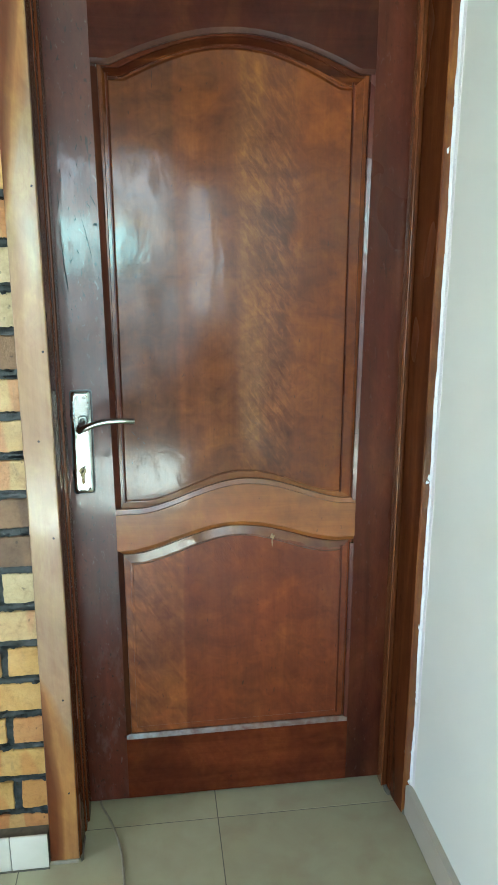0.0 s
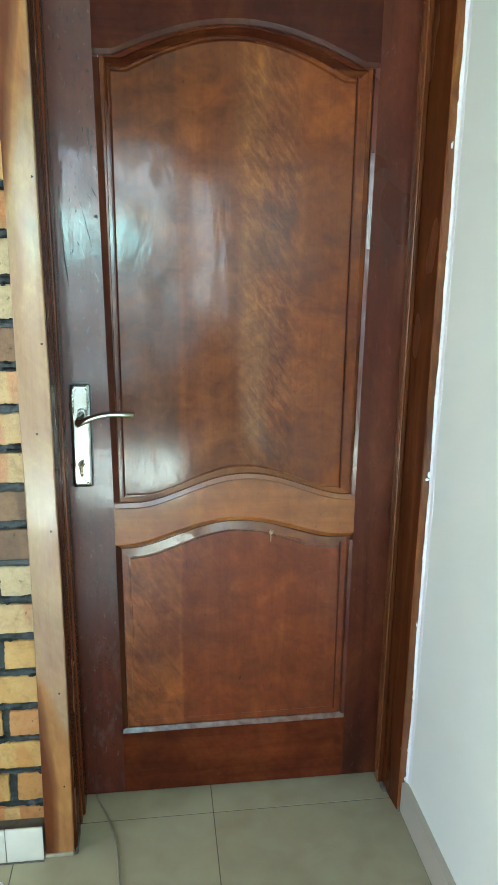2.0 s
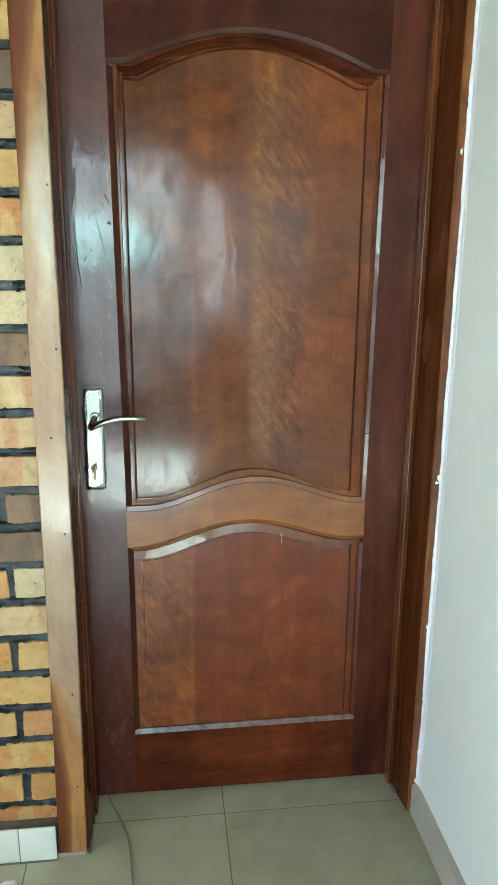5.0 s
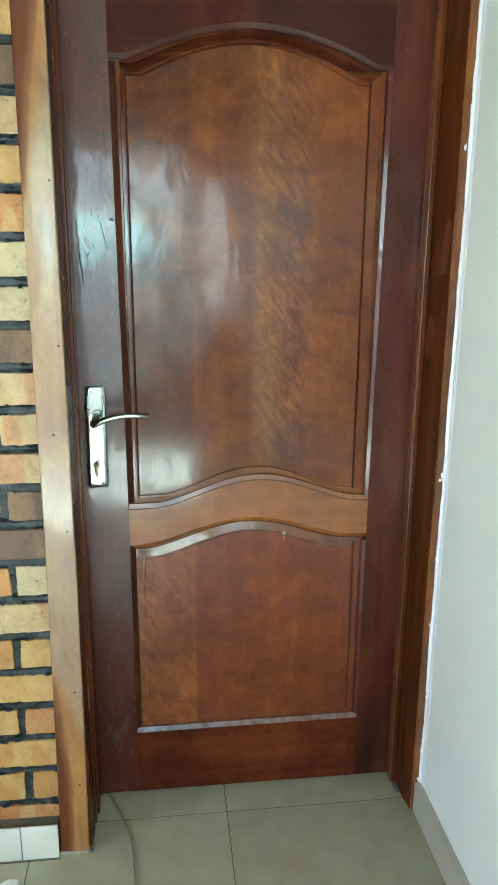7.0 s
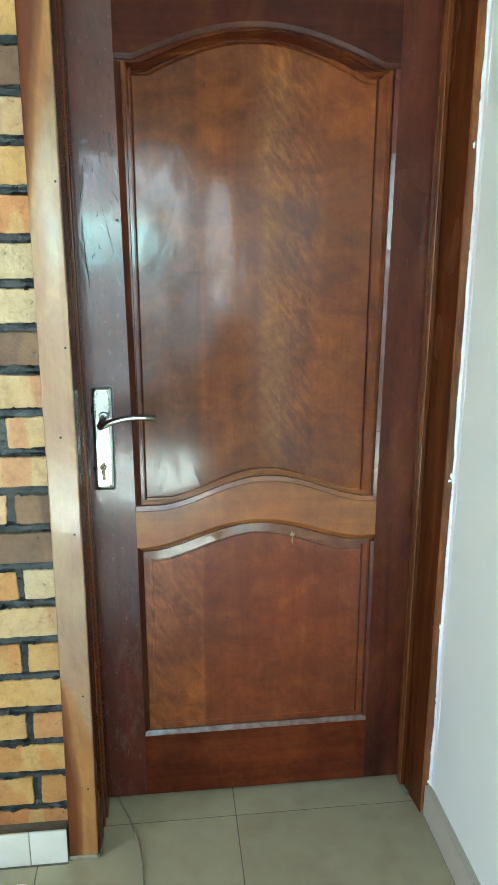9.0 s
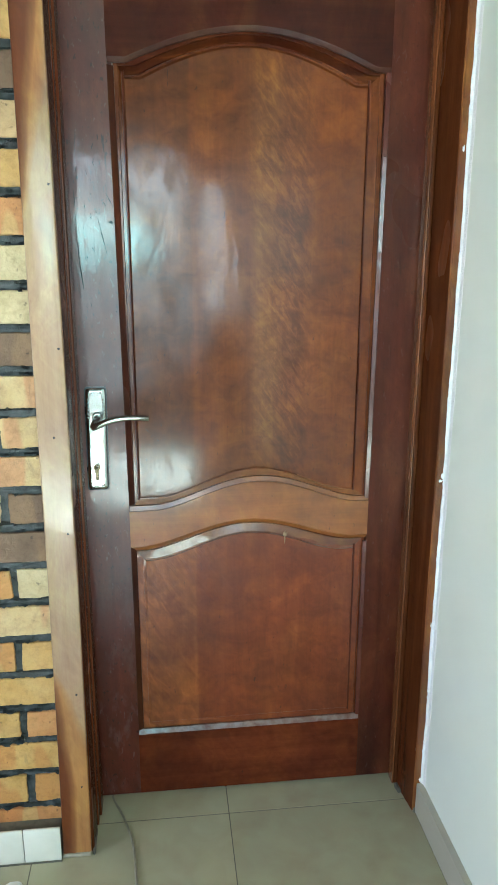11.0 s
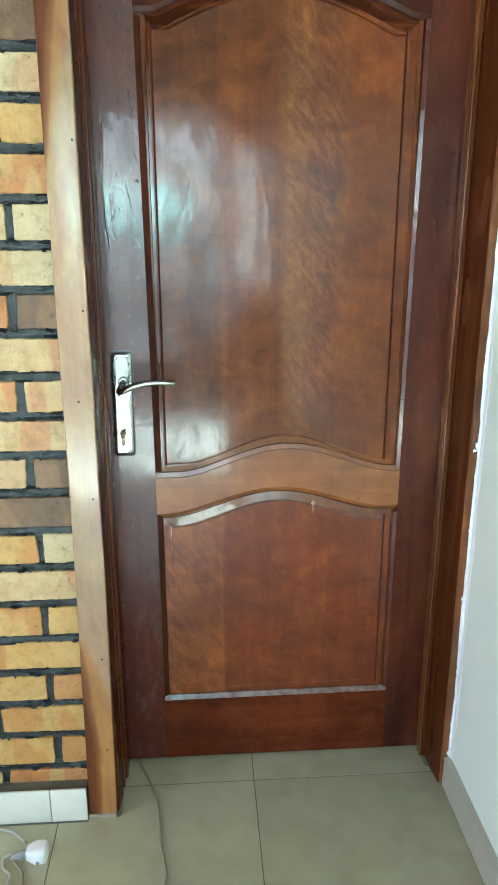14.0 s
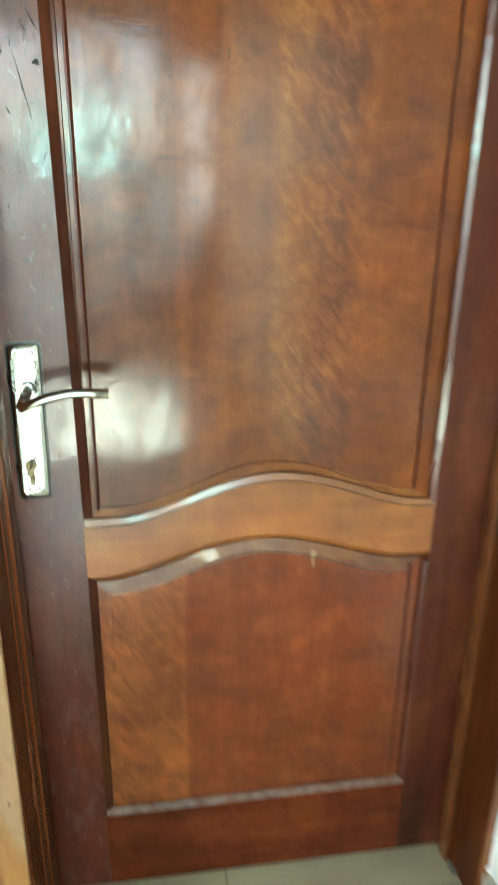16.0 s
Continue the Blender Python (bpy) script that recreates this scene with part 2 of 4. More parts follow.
M_MID = wood("orange_rail_wood", (0.18, 0.053, 0.0095), (0.248, 0.078, 0.0140), (0.310, 0.110, 0.021), 0.36, spec=0.4, along="x", figure=0.8, mottle=0.45, coat=0.62, dust=0.12, quilt=0.25)
M_UPPER = wood("figured_upper_panel_wood", (0.100, 0.0236, 0.0043), (0.121, 0.0304, 0.0056), (0.147, 0.0398, 0.0076), 0.42, figure=0.35, curly=1.0, mottle=0.35, coat=1.0, spec=0.14, wave=0.00020, gloss_x=((0.30, 1.0), (0.44, 0.75), (0.56, 0.52)), cup=0.0008, haze=0.0, quilt=0.85, fleck=70, curl_x=((0.12, 0.05), (0.38, 0.05), (0.43, 0.75), (0.51, 0.9), (0.55, 0.12), (0.70, 0.05)),
               boards=((0.0, (0.84, 0.88, 0.98), 0), (0.262, (1.06, 1.05, 1.0), 0.002), (0.345, (0.98, 0.98, 0.98), 0.008), (0.405, (1.24, 1.42, 1.24), 0.014), (0.462, (1.00, 0.96, 0.96), 0.016), (0.530, (1.18, 1.12, 0.94), 0.014)))
M_LOWER = wood("red_brown_lower_panel_wood", (0.145, 0.028, 0.007), (0.172, 0.036, 0.009), (0.21, 0.047, 0.012), 0.36, figure=0.4, curly=1.0, mottle=0.4, coat=0.9, dust=0.5, quilt=0.7, fleck=34, swell=0.0011, curl_x=((0.12, 1.0), (0.255, 1.0), (0.27, 0.10), (0.70, 0.25)),
               boards=((0.0, (1.16, 1.42, 1.45), 0), (0.262, (0.90, 0.88, 0.88), 0.0015), (0.45, (0.98, 0.94, 0.94), 0.010), (0.60, (0.94, 0.92, 0.92), 0.010)))
# Dark red wood tone that stands in for shade inside the panel grooves.
M_GROOVE_SHADE = wood("dark_red_groove_shade", (0.055, 0.0098, 0.0038), (0.078, 0.0145, 0.0052), (0.105, 0.0230, 0.0080), 0.3, figure=0.6, mottle=0.6, coat=0.2, spec=0.15)
M_DULL = wood("dull_dark_bead_wood", (0.034, 0.0105, 0.006), (0.052, 0.0160, 0.009), (0.074, 0.025, 0.014), 0.34, along="x", figure=0.8, coat=0.22, mottle=0.7, spec=0.14, wave=0.0007)
M_LINE = wood("dark_brown_bead_wood", (0.037, 0.0096, 0.0045), (0.060, 0.0153, 0.0066), (0.090, 0.0250, 0.0102), 0.3, figure=0.6, coat=0.05, mottle=0.7, spec=0.10)
# Panel wood made darker: the arched hollow's shade is put into this colour.
M_HOLLOW_SHADE = wood("painted_shade_hollow", (0.030, 0.0058, 0.0028), (0.066, 0.0135, 0.0045), (0.250, 0.080, 0.0170), 0.3, along="x", figure=1.0, mottle=0.9, coat=0.1, spec=0.12)
M_BORDER = wood("orange_brown_border", (0.150, 0.046, 0.0095), (0.195, 0.062, 0.0125), (0.245, 0.085, 0.0180), 0.36, along="x", figure=0.5, mottle=0.5, coat=0.4, spec=0.2)
M_FILM = wood("dusty_varnished_bead", (0.090, 0.026, 0.008), (0.125, 0.040, 0.013), (0.170, 0.062, 0.024), 0.34, along="x", figure=0.9, mottle=0.9, coat=1.0, spec=0.3, dust=0.20, wave=0.0008)
M_GLOSS = wood("glossy_dark_bead_wood", (0.060, 0.0125, 0.008), (0.085, 0.0190, 0.0115), (0.115, 0.028, 0.017), 0.26, figure=0.5, coat=0.62, mottle=0.6, spec=0.4, wave=0.0006)
M_CASING = wood("light_varnished_casing_wood", (0.268, 0.152, 0.073), (0.312, 0.194, 0.103), (0.357, 0.236, 0.135), 0.38, figure=0.5, mottle=0.45, spec=0.32, coat=0.85, haze=0.03, wave=0.0005, streak=(
    (((0.0, 0.10), (0.26, 0.095), (0.46, 0.04), (0.62, -0.03), (1.30, -0.03), (1.52, 0.03), (1.80, 0.09)), (1.0, 0.74, 0.42)),
    (((0.0, 0.040), (0.20, 0.046), (0.38, 0.030), (0.56, 0.008), (0.66, -0.03), (1.40, -0.02), (1.52, 0.024), (1.70, 0.048), (1.92, 0.080)), (0.34, 0.165, 0.085))))
M_JAMB = wood("brown_jamb_wood", (0.050, 0.0135, 0.0040), (0.085, 0.0232, 0.0068), (0.132, 0.040, 0.0115), 0.25, figure=0.4, coat=0.0, spec=0.08)
M_BEAD = wood("worn_brown_stop_wood", (0.090, 0.028, 0.008), (0.155, 0.051, 0.0145), (0.25, 0.095, 0.030), 0.23, figure=0.5)
M_STOP = wood("red_brown_stop_wood", (0.075, 0.020, 0.0075), (0.115, 0.033, 0.011), (0.18, 0.060, 0.019), 0.24, figure=0.4, coat=0.15)
M_FRONT = wood("orange_brown_jamb_edge", (0.08, 0.024, 0.007), (0.16, 0.050, 0.013), (0.27, 0.105, 0.030), 0.22, figure=0.8, mottle=0.8)


def plain(name, a, b_, scale, rough, relief=0.0, metal=0.0, fine=0.0, random=0.0):
    """Two tones in clouds, with relief at two scales."""
    m, nt, b = shader(name, rough, metal)
    c = coords(nt, (1, 1, 1))
    cloud = noise_of(nt, c, scale, 5, 0.4)
    col = ramp(nt, cloud, [(0.3, a), (0.7, b_)])
    if random:
        info = nt.nodes.new("ShaderNodeObjectInfo")
        col = blend(nt, 1.0, col, ramp(nt, info.outputs["Random"], [(0.0, 1.0 - random), (1.0, 1.0 + random)]), "MULTIPLY")
    nt.links.new(col, b.inputs["Base Color"])
    nt.links.new(ramp(nt, cloud, [(0.3, rough * 0.85), (0.7, min(1, rough * 1.2))]), b.inputs["Roughness"])
    if relief:
        first = bump(nt, b, cloud, relief)
        if fine:
            bump(nt, b, noise_of(nt, c, scale * 14, 3), fine, 1.0, first)
    return m


def brick_material(name, a, b_, spot):
    m, nt, b = shader(name, 0.75)
    info = nt.nodes.new("ShaderNodeObjectInfo")
    c = nt.nodes.new("ShaderNodeTexCoord")
    add = nt.nodes.new("ShaderNodeVectorMath")
    add.operation = "MULTIPLY_ADD"
    add.inputs[1].default_value = (9, 5, 7)
    nt.links.new(info.outputs["Random"], add.inputs[0])
    nt.links.new(c.outputs["Object"], add.inputs[2])
    v = add.outputs[0]
    zone = node(nt, "ShaderNodeMapping", Scale=(1, 1, 0.25))
    nt.links.new(v, zone.inputs["Vector"])
    col = ramp(nt, noise_of(nt, v, 14, 4, 0.3), [(0.32, a), (0.68, b_)])
    col = blend(nt, ramp(nt, noise_of(nt, zone.outputs[0], 13, 1, 0.2), [(0.53, 0.0), (0.57, 0.9)]), col, spot)
    grit = noise_of(nt, v, 150, 5, 0, 0.7)
    col = blend(nt, 1.0, col, ramp(nt, grit, [(0.28, 0.88), (0.55, 1.03)]), "MULTIPLY")
    col = blend(nt, 1.0, col, ramp(nt, noise_of(nt, v, 42, 5, 0.5, 0.65), [(0.30, (0.76, 0.72, 0.66)), (0.50, 1.0), (0.70, (1.06, 1.08, 1.08))]), "MULTIPLY")
    soot = ramp(nt, noise_of(nt, zone.outputs[0], 30, 5, 0.8, 0.7), [(0.60, 0.0), (0.74, 0.55)])
    col = blend(nt, soot, col, (0.16, 0.12, 0.07))
    pits = ramp(nt, noise_of(nt, v, 60, 3), [(0.26, 0.45), (0.33, 1.0)])
    col = blend(nt, 1.0, col, pits, "MULTIPLY")
    nt.links.new(col, b.inputs["Base Color"])
    b.inputs["Roughness"].default_value = 0.62
    first = bump(nt, b, noise_of(nt, v, 35, 4), 0.002)
    bump(nt, b, grit, 0.0013, 1.0, first)
    return m


M_BRICKS = {
    "cream": brick_material("cream_brick", (0.465, 0.304, 0.122), (0.526, 0.382, 0.187), (0.465, 0.236, 0.099)),
    "yellow": brick_material("yellow_brick", (0.477, 0.270, 0.068), (0.522, 0.326, 0.115), (0.456, 0.213, 0.056)),
    "pale": brick_material("pale_brick", (0.465, 0.355, 0.180), (0.526, 0.423, 0.236), (0.477, 0.312, 0.144)),
    "orange": brick_material("orange_brick", (0.439, 0.180, 0.054), (0.482, 0.244, 0.081), (0.500, 0.310, 0.113)),
    "brown": brick_material("brown_brick", (0.116, 0.067, 0.036), (0.174, 0.100, 0.051), (0.217, 0.125, 0.058)),
}
M_MORTAR = plain("dark_painted_mortar", (0.008, 0.011, 0.011), (0.044, 0.053, 0.051), 38, 0.22, 0.003, fine=0.0009)
M_MORTAR.node_tree.nodes["Principled BSDF"].inputs["Specular IOR Level"].default_value = 0.40
M_MORTAR_TAN = plain("tan_mortar", (0.28, 0.245, 0.18), (0.40, 0.355, 0.27), 40, 0.8, 0.003, fine=0.001)
M_LEDGE = plain("grimy_mortar_ledge", (0.09, 0.085, 0.062), (0.18, 0.168, 0.125), 40, 0.8, 0.003, fine=0.001)
M_TILE = plain("grey_beige_floor_tile", (0.400, 0.358, 0.235), (0.455, 0.440, 0.285), 9, 0.20, 0.0006, fine=0.00006, random=0.04)
M_SKIRT = plain("grey_beige_skirting_tile", (0.44, 0.410, 0.32), (0.50, 0.470, 0.38), 6, 0.40, 0.0004, random=0.03)
M_PLINTH = plain("white_glazed_tile", (0.68, 0.665, 0.57), (0.76, 0.745, 0.65), 12, 0.14, 0.0006, random=0.03)
M_GROUT = plain("dark_grout", (0.095, 0.085, 0.062), (0.150, 0.138, 0.102), 60, 0.8, 0.001)
M_WALL = plain("white_emulsion_wall", (0.785, 0.835, 0.745), (0.825, 0.87, 0.785), 3, 0.42, 0.0012, fine=0.0005)
M_ROOM = plain("brick_coloured_wall", (0.15, 0.085, 0.045), (0.23, 0.135, 0.075), 12, 0.7, 0.004, fine=0.001)
M_PLASTER = plain("chipped_white_plaster", (0.82, 0.83, 0.81), (0.90, 0.91, 0.89), 90, 0.7, 0.002, fine=0.0006)
M_CEIL = plain("brown_ceiling_boards", (0.150, 0.125, 0.098), (0.205, 0.175, 0.140), 4, 0.7, 0.001)
M_STEEL = plain("satin_nickel", (0.50, 0.53, 0.50), (0.62, 0.64, 0.61), 40, 0.17, 0.0003, metal=1.0)
M_STEEL_DARK = plain("dark_plate_edge", (0.03, 0.032, 0.032), (0.07, 0.07, 0.07), 40, 0.3, metal=0.7)
M_SPLIT = plain("dark_split", (0.008, 0.006, 0.005), (0.015, 0.011, 0.009), 60, 0.6, 0.0003)
M_BRASS = plain("worn_brass", (0.10, 0.080, 0.048), (0.19, 0.155, 0.090), 80, 0.3, 0.0004, metal=1.0)
M_CABLE = plain("white_cable_sheath", (0.38, 0.365, 0.30), (0.46, 0.445, 0.38), 50, 0.42, 0.0002)
# Off-white sheath, darkened towards the door: shade written into its colour along y.
M_CABLE_RUN, cable_nt, cable_b = shader("shaded_white_cable_sheath", 0.42)
cable_at = cable_nt.nodes.new("ShaderNodeSeparateXYZ")
cable_nt.links.new(coords(cable_nt, (1, 1, 1)), cable_at.inputs[0])
cable_y = cable_nt.nodes.new("ShaderNodeMath")
cable_y.operation, cable_y.inputs[1].default_value = "MULTIPLY", -1.0
cable_nt.links.new(cable_at.outputs[1], cable_y.inputs[0])
cable_mottle = ramp(cable_nt, noise_of(cable_nt, coords(cable_nt, (1, 1, 1)), 45, 3), [(0.3, 0.80), (0.7, 1.05)])
cable_nt.links.new(blend(cable_nt, 1.0, ramp(cable_nt, cable_y.outputs[0], [(0.05, (0.27, 0.24, 0.165)), (0.36, (0.38, 0.35, 0.26)), (0.44, (0.58, 0.56, 0.47))]), cable_mottle, "MULTIPLY"), cable_b.inputs["Base Color"])
M_CORD = plain("beige_cord_sheath", (0.22, 0.20, 0.15), (0.30, 0.28, 0.22), 50, 0.45, 0.0002)
M_PLUG = plain("white_plastic", (0.80, 0.81, 0.78), (0.86, 0.87, 0.85), 20, 0.32, 0.0002)
M_GREY = plain("grey_plastic", (0.22, 0.23, 0.24), (0.32, 0.33, 0.33), 40, 0.4, 0.0002)


# mesh helpers
def finish(name, bm, material, smooth=0):
    me = bpy.data.meshes.new(name)
    bmesh.ops.recalc_face_normals(bm, faces=bm.faces)
    if smooth:
        for f in bm.faces:
            f.smooth = True
        for e in bm.edges:
            e.smooth = len(e.link_faces) == 2 and e.calc_face_angle(0) < radians(38 if smooth is True else smooth)
    bm.to_mesh(me)
    bm.free()
    me.materials.append(material)
    return me


def part(name, bm, material, parent=None, label="", smooth=False):
    ob = new(name, finish(name, bm, material, smooth))
    ob.parent = parent
    if label:
        ob["label"] = label
    return ob


def empty(name, label, category, kind=""):
    return tagged(new(name), label, category, kind=kind)


def box(bm, x0, x1, y0, y1, z0, z1, bevel=0.0, segments=2):
    v = [bm.verts.new((x, y, z)) for z in (z0, z1) for y in (y0, y1) for x in (x0, x1)]
    fs = [bm.faces.new([v[i] for i in q]) for q in ((0, 2, 3, 1), (4, 5, 7, 6), (0, 1, 5, 4), (1, 3, 7, 5), (3, 2, 6, 7), (2, 0, 4, 6))]
    if bevel:
        bmesh.ops.bevel(bm, geom=list({e for f in fs for e in f.edges}), offset=bevel, segments=segments, affect="EDGES", profile=0.5)
    return bm


def loft(bm, rings, close=True, caps=True):
    """Skin through rings of points with equal counts."""
    vs = [[bm.verts.new(p) for p in r] for r in rings]
    n = len(vs[0])
    for a, b in zip(vs, vs[1:]):
        for i in range(n if close else n - 1):
            j = (i + 1) % n
            bm.faces.new((a[i], a[j], b[j], b[i]))
    if caps:
        bm.faces.new(list(reversed(vs[0])))
        bm.faces.new(vs[-1])
    return bm


def tube(bm, points, radii, n=10, caps=True):
    """A round bar through points; its sections stay square to the way."""
    rings, up = [], Vector((0, 0, 1))
    pts = [Vector(p) for p in points]
    for i, p in enumerate(pts):
        d = (pts[min(i + 1, len(pts) - 1)] - pts[max(i - 1, 0)]).normalized()
        side = d.cross(up if abs(d.z) < 0.9 else Vector((0, 1, 0))).normalized()
        top = side.cross(d)
        r = radii[i] if isinstance(radii, (list, tuple)) else radii
        ra, rb = r if isinstance(r, tuple) else (r, r)
        rings.append([p + side * ra * math.cos(a) + top * rb * math.sin(a) for a in [2 * math.pi * k / n for k in range(n)]])
    return loft(bm, rings, True, caps)


def smooth_line(points, steps=8):
    """A Catmull-Rom line through points."""
    p = [Vector(q) for q in points]
    p = [2 * p[0] - p[1]] + p + [2 * p[-1] - p[-2]]
    out = []
    for a, b, c, d in zip(p, p[1:], p[2:], p[3:]):
        for k in range(steps):
            t = k / steps
            out.append(0.5 * (2 * b + (c - a) * t + (2 * a - 5 * b + 4 * c - d) * t * t + (3 * b - a - 3 * c + d) * t ** 3))
    return out + [p[-2]]


def blob(bm, x, y, z, rx, ry, rz, seed):
    """A small uneven splash."""
    made = bmesh.ops.create_icosphere(bm, subdivisions=2, radius=1.0)["verts"]
    for v in made:
        k = 1 + 0.9 * noise.noise(Vector(v.co) * 1.9 + Vector((seed, 0, 0)))
        v.co = Vector((x + v.co.x * rx * k, y + v.co.y * ry, z + v.co.z * rz * k))
    return bm


def slab(name, x0, x1, y0, y1, z0, z1, material, label, category, bevel=0.0):
    return tagged(part(name, box(bmesh.new(), x0, x1, y0, y1, z0, z1, bevel), material), label, category, kind="structure")


# the room: walls, ceiling, floor
WALL_X, BACK_Y, LEFT_X, TOP = 0.838, -4.2, -2.4, 2.7
slab("ceiling", LEFT_X - 0.15, WALL_X + 0.15, BACK_Y - 0.15, 0.75, TOP, TOP + 0.12, M_CEIL, "brown board ceiling of the room", "ceiling")
slab("wall_east", WALL_X, WALL_X + 0.15, BACK_Y - 0.15, -0.137, -0.1, TOP, M_WALL, "white painted plaster wall beside the door", "wall")
slab("wall_beyond", -0.6, WALL_X + 0.15, 0.60, 0.75, -0.1, TOP, M_WALL, "plain white wall behind the closed door", "wall")
slab("wall_beyond_side", -0.75, -0.6, 0.05, 0.75, -0.1, TOP, M_WALL, "plain white wall behind the closed door", "wall")
slab("wall_beyond_end", WALL_X + 0.02, WALL_X + 0.15, -0.10, 0.60, -0.1, TOP, M_WALL, "plain white wall behind the closed door", "wall")
slab("wall_above_door", -0.10, WALL_X, -0.136, 0.05, 2.13, TOP, M_WALL, "white plaster over the door head", "wall")


def wall_with_opening(name, along, at, thick, a0, a1, o0, o1, s0, s1):
    """A wall along one axis with one window opening through it."""
    bm = bmesh.new()
    for p0, p1, q0, q1 in ((a0, o0, -0.1, TOP), (o1, a1, -0.1, TOP), (o0, o1, -0.1, s0), (o0, o1, s1, TOP)):
        if along == "x":
            box(bm, p0, p1, at - thick, at, q0, q1)
        else:
            box(bm, at - thick, at, p0, p1, q0, q1)
    return tagged(part(name, bm, M_ROOM), "brick-coloured wall with a window opening", "wall", kind="structure")


def window(name, along, at, o0, o1, s0, s1):
    """A painted frame with one upright and one cross bar set into an opening."""
    w = empty(name, "dark wooden window frame set in a brick-coloured wall", "window", "structure")
    for n, (p0, p1, q0, q1) in (("window_frame", (o0, o0 + 0.04, s0, s1)), ("window_frame", (o1 - 0.04, o1, s0, s1)), ("window_frame", (o0 + 0.04, o1 - 0.04, s1 - 0.04, s1)),
                                ("window_sill", (o0 + 0.04, o1 - 0.04, s0, s0 + 0.04)), ("mullion", ((o0 + o1) / 2 - 0.015, (o0 + o1) / 2 + 0.015, s0 + 0.04, s1 - 0.04))):
        bm = bmesh.new()
        if along == "x":
            box(bm, p0, p1, at - 0.07, at - 0.02, q0, q1, 0.004)
        else:
            box(bm, at - 0.07, at - 0.02, p0, p1, q0, q1, 0.004)
        part(n, bm, M_JAMB, w)


wall_with_opening("wall_south", "x", BACK_Y, 0.15, LEFT_X - 0.15, WALL_X, -1.32, 0.80, 0.25, 2.15)
window("window_1", "x", BACK_Y, -1.32, 0.80, 0.25, 2.15)
# Two unseen slabs, added to trim the sun patch on the floor.
slab("sun_block_side", 0.375, 1.10, -4.95, -4.80, -0.1, 3.2, M_ROOM, "added brick-coloured slab outside the window, unseen, cutting the sun", "wall")
slab("sun_block_low", -1.60, 0.372, -4.95, -4.80, -0.1, 1.42, M_ROOM, "added low brick-coloured slab outside the window, unseen, cutting the sun", "wall")
wall_with_opening("wall_west", "y", LEFT_X, 0.15, BACK_Y, 0.05, -2.42, -1.08, 0.26, 1.70)
window("window_2", "y", LEFT_X, -2.42, -1.08, 0.26, 1.70)

floor = slab("floor", LEFT_X, WALL_X, BACK_Y, 0.05, -0.10, -0.0007, M_GROUT, "grey-beige porcelain tile floor with thin dark joints", "floor")

# door frame: two jambs, head, stops and the light casing
frame_1 = empty("door_frame", "varnished wooden door frame, pale casing and dark jambs", "door frame", "structure")
HEAD = 2.06


def jamb_ring(x0, x1, y0, y1, z, r=0.004):
    """A rounded rectangle at one height."""
    out = []
    for cx, cy, a0 in ((x1 - r, y0 + r, -90), (x1 - r, y1 - r, 0), (x0 + r, y1 - r, 90), (x0 + r, y0 + r, 180)):
        for k in range(5):
            a = radians(a0 + 22.5 * k)
            out.append((cx + r * math.cos(a), cy + r * math.sin(a), z))
    return out


def lean(z, bottom, knee, top):
    """The frame is out of plumb: it leans most below 0.75 m."""
    return bottom + (knee - bottom) * min(z / 0.75, 1) ** 0.8 + (top - knee) * max(0, z - 0.75) / 1.35


heights = [0.0] + [0.012 + 0.15 * k for k in range(14)] + [HEAD + 0.06]
part("left_jamb", loft(bmesh.new(), [jamb_ring(lean(z, -0.080, -0.068, -0.062), lean(z, -0.008, -0.0065, -0.006), -0.180, 0.05, z) for z in heights]), M_JAMB, frame_1, "dark brown varnished jamb", True)
part("casing", loft(bmesh.new(), [jamb_ring(lean(z, -0.083, -0.0705, -0.064), lean(z, -0.0145, -0.0055, -0.004), -0.193, -0.1805, z, 0.0034) for z in [0.012] + heights[2:]]), M_CASING, frame_1, "pale honey-coloured board with a red-brown streak", True)
part("left_stop", loft(bmesh.new(), [jamb_ring(-0.010, 0.0005, -0.062, -0.006, z, 0.003) for z in heights]), M_STOP, frame_1, "worn brown moulded stop", True)
part("left_stop_fillet", loft(bmesh.new(), [jamb_ring(-0.012, -0.0042, -0.095, -0.0615, z, 0.0022) for z in heights]), M_STOP, frame_1, smooth=True)
part("right_jamb", loft(bmesh.new(), [[(0.8050, 0.05, z), (0.8050, -0.040, z), (0.8150, -0.1365, z), (0.8350, -0.1365, z), (0.8350, 0.05, z)] for z in heights]), M_JAMB, frame_1, "dark brown varnished jamb", True)
part("stop_edge", loft(bmesh.new(), [jamb_ring(0.7892, 0.7934, -0.044, -0.006, z, 0.0018) for z in [0.01] + heights[1:]]), M_BEAD, frame_1, "pale worn edge of the stop", True)
part("right_stop", loft(bmesh.new(), [jamb_ring(0.7937, 0.8045, -0.042, -0.006, z, 0.003) for z in [0.01] + heights[1:]]), M_JAMB, frame_1, "worn brown moulded stop", True)
for z, dx in ((1.56, -0.013), (1.245, -0.014), (0.845, -0.019), (0.45, -0.021), (1.06, -0.035), (0.20, -0.020)):
    part("nail", blob(bmesh.new(), lean(z, -0.0145, -0.0055, -0.004) + dx + 0.004, -0.1931, z, 0.0022, 0.0004, 0.0026, z), M_SPLIT, frame_1, "dark nail head")
part("head_jamb", box(bmesh.new(), -0.005, 0.8125, -0.135, 0.05, HEAD, HEAD + 0.06, 0.003), M_JAMB, frame_1)
